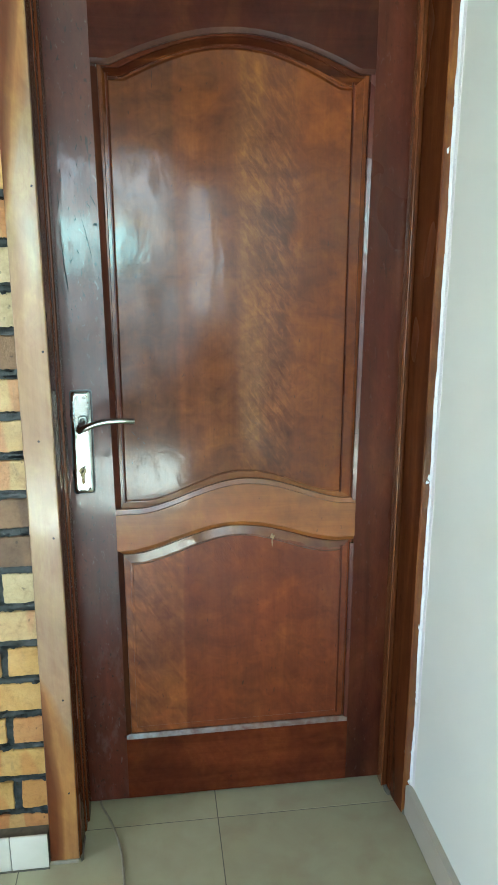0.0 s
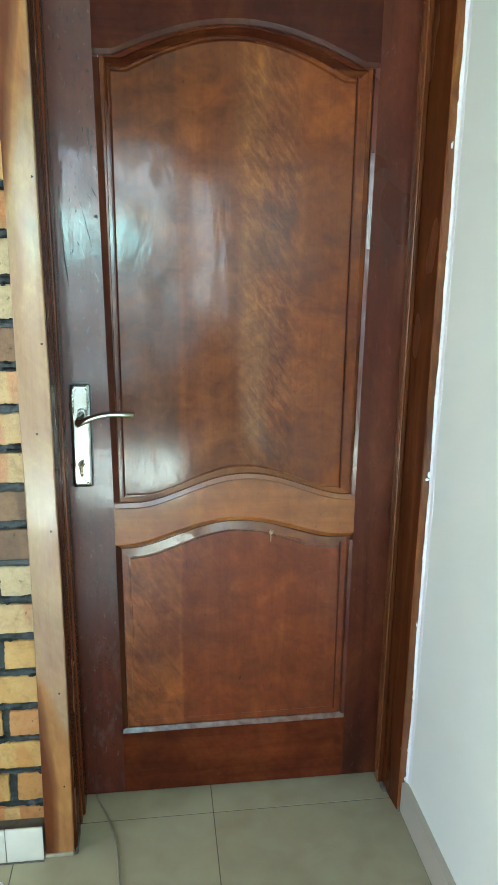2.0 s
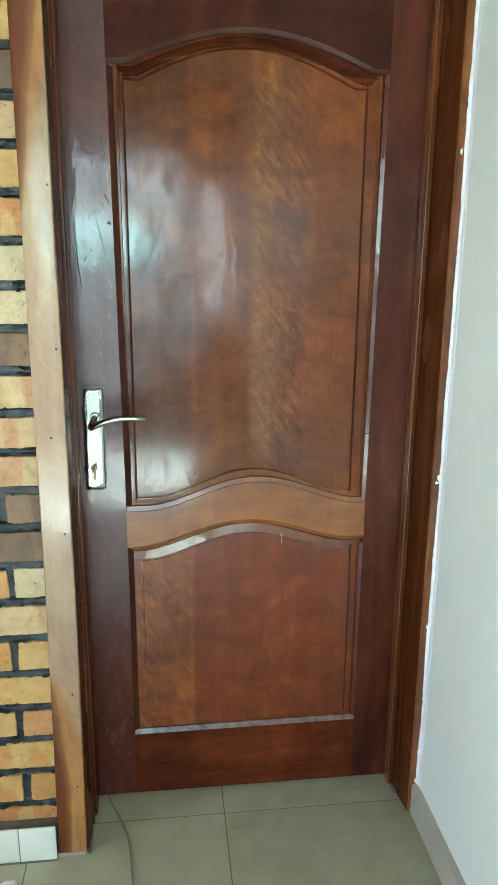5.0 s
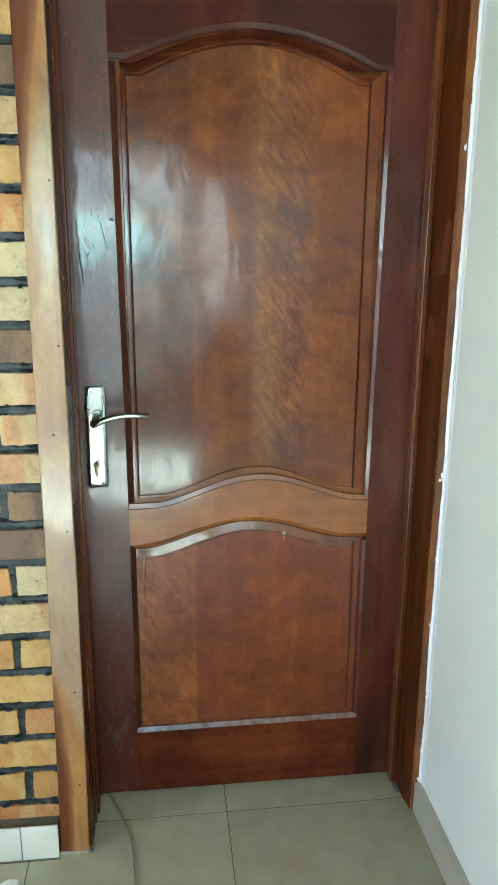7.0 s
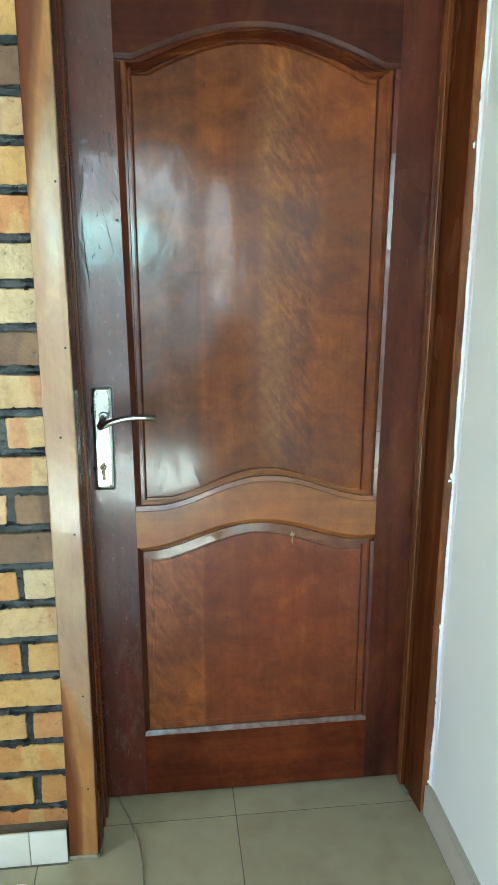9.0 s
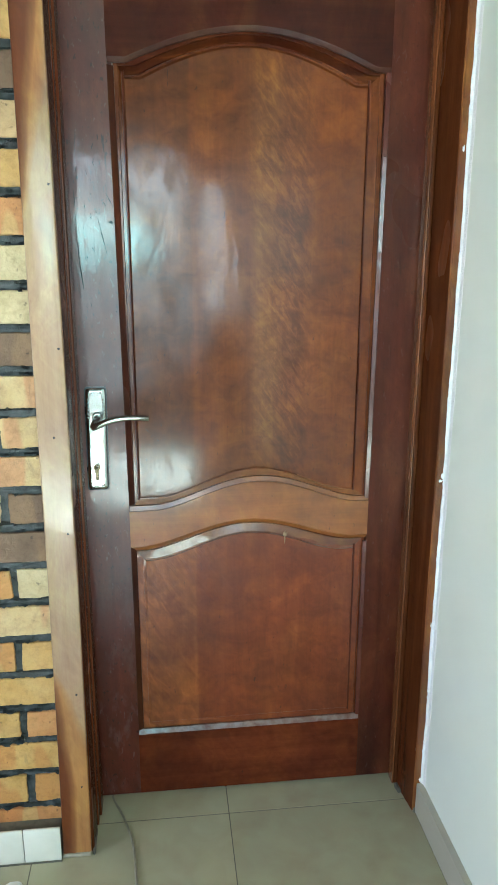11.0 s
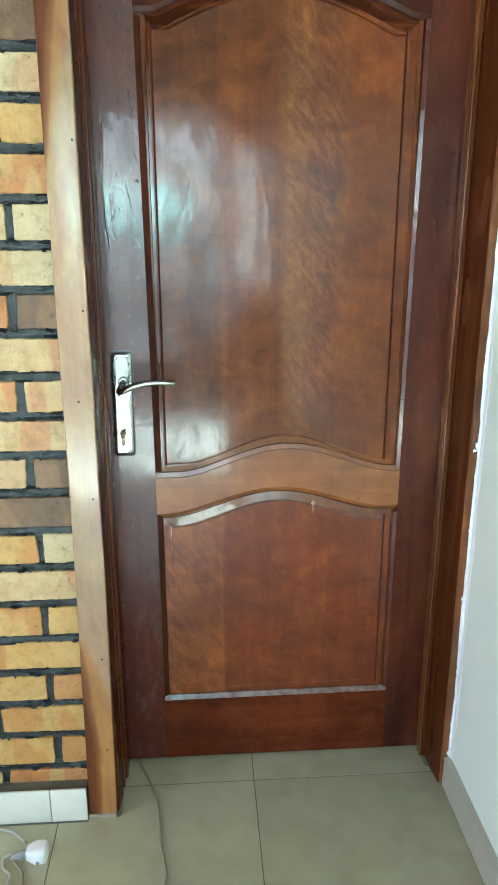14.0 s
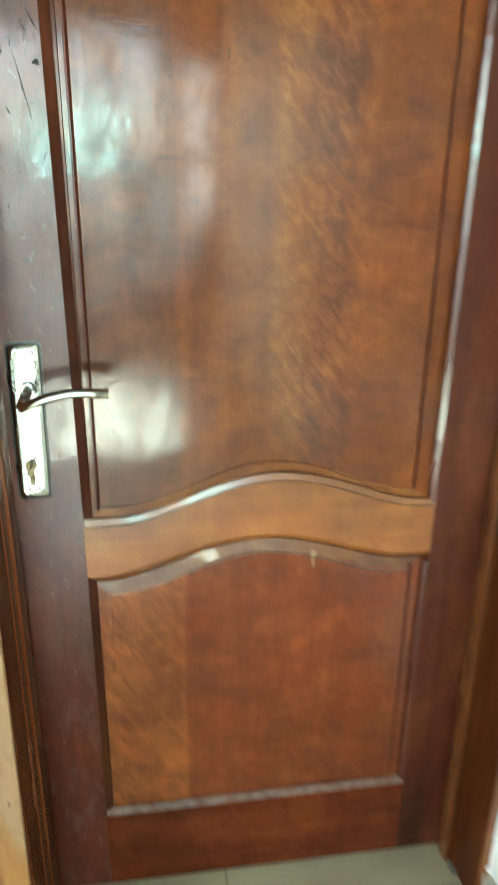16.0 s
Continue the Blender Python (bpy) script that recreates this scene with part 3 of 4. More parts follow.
for x, y, rx, ry, rz in ((0.803, -0.052, 0.008, 0.022, 0.007), (0.824, -0.141, 0.007, 0.006, 0.011), (-0.009, -0.150, 0.006, 0.045, 0.012)):
    part("jamb_foot", blob(bmesh.new(), x, y, 0.002, rx, ry, rz, 40 * x), M_LEDGE, frame_1, "grimy mortar at the jamb's foot", True)
part("casing_foot", box(bmesh.new(), -0.0845, -0.015, -0.1955, -0.15, 0.0, 0.0110, 0.003), M_MORTAR_TAN, frame_1, "tan mortar foot")

# orange-brown jamb edge with a ragged line where the plaster broke off


def ragged(z, base, amount, seed):
    bite = 1.7 * max(0.0, noise.noise((z * 13, seed, 5)) - 0.02)
    return base + amount * (0.9 * noise.noise((z * 5, seed, 0)) + 0.45 * noise.noise((z * 24, seed, 3)) + bite * (0.9 * noise.noise((z * 95, seed, 7)) + 0.6 * noise.noise((z * 210, seed, 9))))


zs = [0.088 + 0.004 * k for k in range(500)]
part("jamb_edge", loft(bmesh.new(), [[(0.8152, -0.1370, z), (0.8175, -0.1398, z), (0.8360, -0.1398, z), (0.8360, -0.1370, z)] for z in [0.002] + zs]), M_FRONT, frame_1, "orange-brown worn front edge")
plaster = part("plaster_edge", loft(bmesh.new(), [[(max(0.8265, ragged(z, 0.8322, 0.0036 + 0.0035 * max(0, 0.6 - z), 2.0)), -0.1400, z), (max(0.8270, ragged(z, 0.8328, 0.0034 + 0.0035 * max(0, 0.6 - z), 2.0)), -0.1425 - 0.0012 * noise.noise((z * 40, 5, 1)), z), (WALL_X - 0.0014, -0.1475, z), (WALL_X - 0.0008, -0.1600 - 0.006 * noise.noise((z * 11, 3, 2)) - 0.003 * noise.noise((z * 47, 3, 2)), z), (0.8392, -0.1640, z), (0.8392, -0.1400, z)] for z in zs]), M_PLASTER)
tagged(plaster, "ragged white plaster edge beside the jamb", "plaster edge", kind="structure")


SPLASHES = ((0.8262, 1.643, 0.0026, 0.0060), (0.8275, 0.918, 0.0040, 0.0034), (0.8315, 0.930, 0.0026, 0.0070), (0.8298, 0.545, 0.0012, 0.008), (0.8305, 0.098, 0.0030, 0.006))
for i, (x, z, rx, rz) in enumerate(SPLASHES):
    part("paint_splash", blob(bmesh.new(), x, -0.1400, z, rx, 0.0012, rz, 3.7 * i), M_PLASTER, frame_1, "white paint splash", True)

# the door leaf
door = empty("door_1", "closed reddish-brown varnished panelled door with arched rails", "door", "structure")
XL, XR, OL, OR = -0.008, 0.808, 0.1015, 0.6985
BEV, DEEP, ZB, ZT = 0.0128, 0.0088, 0.009, 2.055


def arch(u, base, tilt, rise, half, skew=0.0, power=0.82):
    """Height along an arched edge: level ends and a raised middle."""
    d = abs(u - 0.5 - skew) / half
    s = 0.0 if d >= 1 else (0.5 + 0.5 * math.cos(math.pi * d)) ** power
    return base + tilt * (u - 0.5) + rise * s


EDGES = {
    "upper_top": lambda u: arch(u, 1.8245, -0.006, 0.070, 0.44, 0.005, 0.47),
    "rail_top": lambda u: arch(u, 0.8225, 0.006, 0.064, 0.43, 0.03),
    "rail_low": lambda u: arch(u, 0.731, 0.010, 0.059, 0.45, -0.01),
    "lower_low": lambda u: 0.190 + 0.004 * u,
}
OVOLO = [(0.0007, 0.0004), (BEV - 0.0006, DEEP - 0.0006), (BEV, DEEP + 0.0008)]
US = [k / 64 for k in range(65)]
FLARE = 0.008  # the upper opening widens towards its top


def across(u):
    return OL + (OR - OL) * u


def slope(width, depth):
    """A bevel of its own steepness, then a sharp drop into the groove."""
    return [(0.0007, 0.0004), (width - 0.0006, depth - 0.0006), (width, DEEP + 0.0008)]


def stile(name, outer, inner, side, material, bevel=OVOLO):
    """An upright; its inner edge slopes back into the panel groove."""
    toe = inner + side * bevel[-1][0]
    deep = bevel[-1][1]
    bm = bmesh.new()
    rings = []
    for k in range(122):
        z = ZB + (ZT - ZB) * k / 121
        wear = 0.00050 * noise.noise((z * 16, side * 3.0, 2)) + 0.00028 * noise.noise((z * 55, side * 5.0, 4))
        edge = inner - side * FLARE * min(max((z - 0.85) / 0.97, 0.0), 1.0)
        rings.append([(outer, 0.0015, z), (outer + side * 0.0015, 0.0, z), (edge, 0.0, z), (edge + side * bevel[0][0], bevel[0][1], z), *[(edge + side * dx, dy + wear, z) for dx, dy in bevel[1:]], (toe + side * 0.0002, deep + 0.0012, z), (toe + side * 0.0002, 0.038, z), (outer, 0.038, z)])
    return part(name, loft(bm, rings), material, door, "dark red-brown stile, scratched and cracked", 20)


stile("stile", XL, OL, 1, M_STILE, slope(0.0022, 0.0086))
stile("stile", XR, OR, -1, M_STILE_SHADED, slope(0.0022, 0.0086))


def left_bead(z0, z1):
    """A dark red planted moulding along the lock stile."""
    rings = []
    for k in range(25):
        z = z0 + (z1 - z0) * k / 24
        edge = OL + 0.0001 - FLARE * min(max((z - 0.85) / 0.97, 0.0), 1.0)
        w = 0.0004 * noise.noise((z * 22, 2.0, 7))
        rings.append([(edge, -0.0004, z), (edge + 0.0005, -0.0008, z), (edge + 0.0080, 0.0036 + w, z), (edge + 0.0136, 0.0078 + w, z), (edge + 0.0138, 0.0096, z), (edge, 0.0096, z)])
    part("bead", loft(bmesh.new(), rings), M_LINE, door, "narrow dark brown moulding", 20)


left_bead(0.836, 1.812)
left_bead(0.204, 0.728)


def side_bead(z0, z1, turn):
    """A length of glossy planted moulding that leans from the stile into the panel."""
    rings = []
    for k in range(31):
        z = z0 + (z1 - z0) * k / 30
        edge = OR - 0.0001 + FLARE * min(max((z - 0.85) / 0.97, 0.0), 1.0)
        w = turn + 0.00035 * noise.noise((z * 34, 9.0, 2)) + 0.00025 * noise.noise((z * 110, 5.0, 2))
        rings.append([(edge, -0.0004, z), (edge - 0.0004, -0.0009, z), (edge - 0.0092, 0.0019 + w, z), (edge - 0.0097, 0.0030 + w, z), (edge - 0.0097, 0.0096, z), (edge, 0.0096, z)])
    part("bead", loft(bmesh.new(), rings), M_GLOSS, door, "narrow glossy dark moulding", 20)


for z0, z1, turn in ((0.832, 1.004, 0.0007), (1.0048, 1.276, 0.0001), (1.2766, 1.432, 0.0003), (1.4325, 1.640, -0.0002), (1.6408, 1.812, 0.0006), (0.206, 0.470, 0.0008), (0.4706, 0.716, 0.0004)):
    side_bead(z0, z1, turn)


def rail(name, low, high, material, label, bev_low=OVOLO, bev_high=OVOLO, widen=0.0):
    """A cross piece between two curved edges, both sloping back into the groove."""
    rows = []
    for u in US:
        x, a, b = across(u) + widen * (2 * u - 1), low(u), high(u)
        worn = 0.0007 * noise.noise((x * 15, 2.2, low(0) * 9)) + 0.0003 * noise.noise((x * 52, 4.4, low(0) * 9))
        row = [(x, 0.036, a)]
        row += [(x, dy, a - dx) for dx, dy in reversed(bev_low)] + [(x, -0.0006, a)] if bev_low else [(x, -0.0006, a)]
        row += [(x, -0.0006, a + (b - a) * 0.5)]
        row += [(x, -0.0006, b)] + [(x, dy, b + dx) for dx, dy in bev_high[:-2]] + [(x, bev_high[-2][1] + worn, b + bev_high[-2][0]), (x, bev_high[-1][1], b + bev_high[-1][0])] if bev_high else [(x, -0.0006, b)]
        row += [(x, 0.036, b)]
        rows.append(row)
    return part(name, loft(bmesh.new(), rows), material, door, label, 20)


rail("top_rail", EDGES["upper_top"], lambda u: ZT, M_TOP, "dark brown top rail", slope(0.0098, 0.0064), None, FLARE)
rows = []
for u in US:
    x, z = across(u) + FLARE * (2 * u - 1), EDGES["upper_top"](u)
    w = 0.0009 * noise.noise((u * 11, 5.1, 2)) + 0.0005 * noise.noise((u * 37, 2.7, 2))
    rows.append([(x, 0.0030, z + 0.0004), (x, -0.0012, z + 0.0004), (x, -0.0006, z - 0.0008), (x, 0.0044 + w, z - 0.0094), (x, 0.0060, z - 0.0102), (x, 0.0090, z - 0.0102)])
part("rail_bead", loft(bmesh.new(), rows), M_DULL, door, "dull dark moulding under the top rail", 20)
rail("middle_rail", EDGES["rail_low"], EDGES["rail_top"], M_MID, "orange-brown arched middle rail", OVOLO, [(0.0002, 0.0026), (0.0017, 0.0026), (0.0019, 0.0002), (BEV, 0.0034), (BEV + 0.0005, DEEP + 0.0008)])
rail("bottom_rail", lambda u: ZB, EDGES["lower_low"], M_RAIL, "red-brown bottom rail", None, slope(BEV, 0.0066))


def ring(low, high, d, y, top=1.0, y_top=None, skew=0.0):
    """The outline of a panel, drawn in by d, at depth y; its arched edge may lie at a depth of its own."""
    off = skew * min(1.0, max(0.0, (d - 0.0146) / 0.0144))
    x0, x1 = OL + d - off, OR - d - off
    e = d if d < BEV + 0.002 else BEV + 0.002 + (d - BEV - 0.002) * top
    pts = []
    for u in US:
        pts.append((x0 + (x1 - x0) * u, y, low(u) + d))
    for k in range(1, 12):
        pts.append((x1, y, low(1) + d + (high(1) - low(1) - d - e) * k / 12))
    for u in reversed(US):
        pts.append((x0 + (x1 - x0) * u, y_top(u) if y_top else y, high(u) - e))
    for k in range(11, 0, -1):
        pts.append((x0, y, low(0) + d + (high(0) - low(0) - d - e) * k / 12))
    return pts


def panel(name, low, high, material, label, top=1.0, shelf=0.0040, groove=0.0108, skew=0.0, tinted=None, lines=(0, 1)):
    """A raised panel: sloping border, narrow groove, small step and a flat field."""
    bm = bmesh.new()
    slant = [(BEV + 0.0018 + (0.0290 - BEV - 0.0018) * k / 7, DEEP - 0.0002 * k / 7) for k in range(8)]
    levels = ((0.004, DEEP + 0.014), (0.004, DEEP + 0.003), (BEV + 0.0004, DEEP + 0.0022), *slant, (0.0296, groove), (0.0322, groove), (0.0350, 0.0030), (0.0362, 0.0021), (0.040, 0.002))
    start, stop = BEV + 0.0018, 0.0350

    def facet(d, y):
        """The arched edge: a plain slope with worn spots, or a hollow that steepens towards the field."""
        if not start <= d <= stop:
            return None
        t = (d - start) / (stop - start)
        if shelf:
            return lambda u: DEEP - (DEEP - shelf - 0.0011 * noise.noise((u * 7.5, 3.3, 1)) - 0.0005 * noise.noise((u * 24, 1.3, 1))) * t
        return None if t > 0.70 else lambda u: DEEP + 0.0062 - 0.0100 * t / 0.70 - 0.0006 * noise.noise((u * 9, 6, 2))

    loft(bm, [ring(low, high, d, y, top, facet(d, y), skew) for d, y in levels], True, False)
    x0, x1 = OL + 0.040 - skew, OR - 0.040 - skew
    grid = []
    for u in US:
        a, b = low(u) + 0.040, high(u) - BEV - 0.002 - (0.038 - BEV) * top
        grid.append([bm.verts.new((x0 + (x1 - x0) * u, 0.002, a + (b - a) * k / 12)) for k in range(13)])
    for p, q in zip(grid, grid[1:]):
        for k in range(12):
            bm.faces.new((p[k], q[k], q[k + 1], p[k + 1]))
    bmesh.ops.remove_doubles(bm, verts=bm.verts, dist=0.00005)
    # The arched top border carries painted shade, the bottom border an orange-brown tone.
    for f in bm.faces if tinted else ():
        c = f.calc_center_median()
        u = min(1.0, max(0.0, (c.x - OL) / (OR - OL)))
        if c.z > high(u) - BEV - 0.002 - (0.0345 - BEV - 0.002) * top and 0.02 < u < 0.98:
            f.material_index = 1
        elif c.z < low(u) + 0.0294 and 0.03 < u < 0.97:
            f.material_index = 2
    field = part(name, bm, material, door, label, 20)
    for other in tinted or ():
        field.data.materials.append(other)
    # Strips laid along the grooves to give their shade as colour.
    line = bmesh.new()
    for k in lines:
        x, side, u = ((OL - skew, 1, 0.0), (OR - skew, -1, 1.0))[k]
        z0, z1 = low(u) + 0.029, high(u) - 0.026
        rings = []
        for k in range(41):
            z = z0 + (z1 - z0) * k / 40
            stray = 0.0004 * noise.noise((z * 19, u * 4, 6)) + 0.0003 * noise.noise((z * 60, u * 4, 6))
            rings.append([(x + side * d, y, z) for d, y in ((0.0290 + stray, groove + 0.001), (0.0294 + stray, groove - 0.0006), (0.0321, groove - 0.0006), (0.0346 + stray, 0.0033), (0.0346 + stray, groove + 0.001))])
        loft(line, rings)
    part("groove_shade_strip", line, M_GROOVE_SHADE, field, "dark red strip, painted shade in the groove round the field")
    return field


panel("upper_panel", EDGES["rail_top"], EDGES["upper_top"], M_UPPER, "glossy figured brown panel with an arched top", top=1.30, shelf=0.0, groove=0.0058, skew=0.0075, tinted=(M_HOLLOW_SHADE, M_BORDER))
panel("lower_panel", EDGES["lower_low"], EDGES["rail_low"], M_LOWER, "glossy red-brown panel with an arched top", groove=0.0027, top=1.10, shelf=0.0050, lines=(1,))
arched = bmesh.new()
rows = []
for u in US:
    top, bottom = OL + 0.0130 + (OR - OL - 0.0260) * u, OL + 0.0310 + (OR - OL - 0.0620) * u
    z, w = EDGES["rail_low"](u), 0.0010 * noise.noise((u * 7.5, 3.3, 1)) + 0.0005 * noise.noise((u * 26, 1.3, 1))
    w *= 1.0 + 0.8 * max(0.0, 0.5 - u)
    rise = 0.0017 + 0.0026 * min(1.0, max(0.0, (u - 0.26) / 0.16)) - 0.0043 * min(1.0, max(0.0, (u - 0.54) / 0.20))
    rows.append([(top, 0.0090, z - 0.0128), (top, 0.0064, z - 0.0132), ((top + bottom) / 2, 0.0062 - 0.5 * rise + 0.5 * w, z - 0.0235), (bottom, 0.0060 - rise + w, z - 0.0335), (bottom, 0.0050 - rise + w, z - 0.0346), (bottom, 0.0068, z - 0.0350)])
part("arched_bead", loft(arched, rows), M_FILM, door, "dusty glossy moulding along the arched edge", 20)
part("wood_chip", blob(blob(bmesh.new(), 0.487, 0.004, 0.744, 0.0046, 0.003, 0.0062, 4), 0.4862, 0.002, 0.730, 0.0013, 0.0022, 0.010, 7), M_CASING, door, "small pale chip")

# splits and dents in the old varnish
for x, z, w, h, tilt in ((0.0185, 1.385, 0.0011, 0.034, 0.10), (0.0150, 1.432, 0.0008, 0.020, 0.06), (0.0885, 1.496, 0.0042, 0.0035, 0.0), (0.070, 1.46, 0.0006, 0.040, 0.22), (0.086, 1.545, 0.0010, 0.012, 0.5), (0.012, 1.545, 0.0008, 0.016, 0.02)):
    bm = blob(bmesh.new(), 0, 0, 0, w, 0.0004, h, x * 50)
    for v in bm.verts:
        v.co = Vector((x + v.co.x - tilt * v.co.z, v.co.y, z + v.co.z))
    part("split", bm, M_SPLIT, door, "dark split in the stile")

dent_rng = random.Random(23)
for k in range(26):
    x, z = dent_rng.uniform(0.010, 0.094), 1.26 + 0.42 * dent_rng.random() ** 0.8
    bm = blob(bmesh.new(), 0, 0, 0, dent_rng.uniform(0.0004, 0.0011), 0.0003, dent_rng.uniform(0.0015, 0.006), 2.3 * k)
    lie = dent_rng.uniform(-0.5, 0.6)
    for v in bm.verts:
        v.co = Vector((x + v.co.x - lie * v.co.z, v.co.y, z + v.co.z))
    part("dent", bm, M_SPLIT, door, "small dark dent in the varnish")

for x, z, w, h, lie in ((0.152, 1.022, 0.0007, 0.006, 0.9), (0.163, 1.010, 0.0006, 0.004, -0.7), (0.176, 0.998, 0.0009, 0.003, 0.6), (0.158, 0.985, 0.0005, 0.005, 0.8), (0.185, 1.035, 0.0006, 0.004, 0.5), (0.147, 0.950, 0.0010, 0.002, 0.0)):
    bm = blob(bmesh.new(), 0, 0, 0, w, 0.0003, h, z * 40)
    for v in bm.verts:
        v.co = Vector((x + v.co.x - lie * v.co.z, v.co.y + (0.002 if x > 0.14 else 0.0), z + v.co.z))
    part("dent", bm, M_SPLIT, door, "small dark dent in the varnish")

# lever handle on a long plate


def plate_ring(inset, y):
    """The long plate's outline with rounded ends; the plate hangs a little askew."""
    w, z0, z1, r = 0.0230 - inset, 0.882 + inset, 1.128 - inset, 0.008
    out = []
    for sx, zc, a0 in ((1, z0 + r, -90), (1, z1 - r, 0), (-1, z1 - r, 90), (-1, z0 + r, 180)):
        for k in range(5):
            a = radians(a0 + 22.5 * k)
            z = zc + r * math.sin(a)
            out.append((0.0335 + (z - 1.0) * 0.014 + sx * (w - r) + r * math.cos(a), y, z))
    return out


plate = part("handle_plate", loft(bmesh.new(), [plate_ring(i, y) for i, y in ((0, 0.0), (0, -0.0035), (0.0015, -0.006), (0.006, -0.0085), (0.0072, -0.0085), (0.0085, -0.0072), (0.0095, -0.0072))]), M_STEEL, door, "long satin nickel handle plate", True)
part("plate_edge", loft(bmesh.new(), [plate_ring(i, y) for i, y in ((-0.0028, 0.0005), (-0.0028, -0.0016), (0.001, -0.0022))]), M_STEEL_DARK, plate, "dark outline round the plate", True)
lever_line = smooth_line([(0.0315, -0.047, 1.044), (0.040, -0.056, 1.0495), (0.060, -0.060, 1.059), (0.090, -0.060, 1.0665), (0.120, -0.060, 1.0685), (0.157, -0.058, 1.0655)], 6)
n = len(lever_line)
part("lever", tube(bmesh.new(), lever_line, [(0.0060 + 0.0030 * math.sin(math.pi * min(1, i / 6) / 2), 0.0080 - 0.0012 * i / n) for i in range(n)], 12), M_STEEL, plate, "curved polished lever", True)
part("neck", tube(bmesh.new(), smooth_line([(0.0385, -0.006, 1.060), (0.0375, -0.025, 1.058), (0.0345, -0.042, 1.052), (0.0315, -0.052, 1.0455)], 5), 0.0078, 14), M_STEEL, plate, smooth=True)
part("rosette", tube(bmesh.new(), [(0.0385, -0.006, 1.060), (0.0385, -0.011, 1.060), (0.0385, -0.014, 1.060)], [0.0125, 0.0125, 0.0105], 20), M_STEEL, plate, "collar round the lever", True)
for x, z in ((0.027, 1.1135), (0.0425, 1.1135), (0.0245, 0.8955), (0.0395, 0.8955)):
    bm = tube(bmesh.new(), [(x, -0.006, z), (x, -0.0095, z), (x, -0.0105, z)], [0.0032, 0.0032, 0.0022], 10)
    part("screw", bm, M_STEEL, plate, smooth=True)
for side in (-1, 1):
    for k in range(6):
        z = 1.1015 - 0.0085 * k
        part("bead", blob(bmesh.new(), 0.0335 + (z - 1) * 0.014 + side * 0.0180, -0.0078, z, 0.0024, 0.0022, 0.0034, k), M_STEEL, plate, smooth=True)
part("lock_cylinder", tube(bmesh.new(), [(0.031, -0.005, 0.938), (0.031, -0.0125, 0.938)], 0.0085, 18), M_BRASS, plate, "worn brass cylinder", True)
part("cylinder_tail", box(bmesh.new(), 0.0272, 0.0348, -0.0115, -0.004, 0.906, 0.934, 0.002), M_BRASS, plate, "worn brass cylinder")
key = empty("key", "small worn brass key standing in the lock", "key")
bow = bmesh.new()
turns = [2 * math.pi * k / 18 for k in range(18)]
prof = [(0.0085, -0.0012), (0.0085, 0.0012), (0.0038, 0.0012), (0.0038, -0.0012)]
rings = [[(0.0315 + s + 0.004 * math.sin(a), -0.030 + r * 0.9 * math.cos(a) + 0.002, 0.938 + r * math.sin(a)) for r, s in prof] for a in turns]
vs = [[bow.verts.new(p) for p in r] for r in rings]
for i in range(18):
    for k in range(4):
        bow.faces.new((vs[i][k], vs[i][(k + 1) % 4], vs[(i + 1) % 18][(k + 1) % 4], vs[(i + 1) % 18][k]))
part("bow", bow, M_BRASS, key, smooth=True)
part("shank", box(bmesh.new(), 0.0302, 0.0328, -0.024, -0.0115, 0.9345, 0.9415, 0.0006), M_BRASS, key)

# cables and plug on the floor
cable = tube(bmesh.new(), smooth_line([(0.020, 0.045, 0.0034), (0.028, -0.010, 0.0034), (0.060, -0.085, 0.0034), (0.086, -0.180, 0.0034), (0.098, -0.290, 0.0034), (0.112, -0.362, 0.0034), (0.104, -0.405, 0.0034), (0.083, -0.440, 0.0034), (0.040, -0.533, 0.0034), (-0.03, -0.70, 0.0034), (-0.15, -0.92, 0.0034), (-0.40, -1.15, 0.0034)], 8), 0.0029, 8)
tagged(part("cable", cable, M_CABLE_RUN, smooth=True), "thin off-white cable running out under the door", "cable")
plug = empty("power_plug", "white plastic power plug lying on the tiles", "plug")
plug.location = (0.006, -0.014, 0.0)
body = bmesh.new()
rings = []
for x, half, tall in ((-0.2155, 0.0100, 0.0095), (-0.2130, 0.0150, 0.0130), (-0.2020, 0.0205, 0.0175), (-0.1930, 0.0245, 0.0198), (-0.1770, 0.0240, 0.0200), (-0.1700, 0.0222, 0.0186), (-0.1670, 0.0185, 0.0150)):
    turns = [2 * math.pi * (k + 0.5) / 24 for k in range(24)]
    rings.append([(x, -0.293 + half * math.copysign(abs(math.cos(a)) ** 0.62, math.cos(a)), 0.0202 + tall * math.copysign(abs(math.sin(a)) ** 0.62, math.sin(a))) for a in turns])
part("plug_body", loft(body, rings), M_PLUG, plug, "rounded white plastic plug body", True)
part("screw", tube(bmesh.new(), [(-0.186, -0.3165, 0.013), (-0.186, -0.3182, 0.013)], [0.0045, 0.0040], 12), M_GREY, plug, "small grey screw", True)
part("plug_neck", tube(bmesh.new(), [(-0.206, -0.294, 0.020), (-0.222, -0.296, 0.019), (-0.238, -0.297, 0.016), (-0.250, -0.297, 0.011)], [0.0125, 0.0105, 0.0070, 0.0048], 14), M_GREY, plug, "grey ribbed cable neck", True)
for k in range(4):
    x = -0.221 - 0.006 * k
    part("rib", tube(bmesh.new(), [(x, -0.2965, 0.0185 - 0.0012 * k), (x - 0.0025, -0.2965, 0.0180 - 0.0012 * k)], 0.0118 - 0.0016 * k, 14), M_GREY, plug, smooth=True)
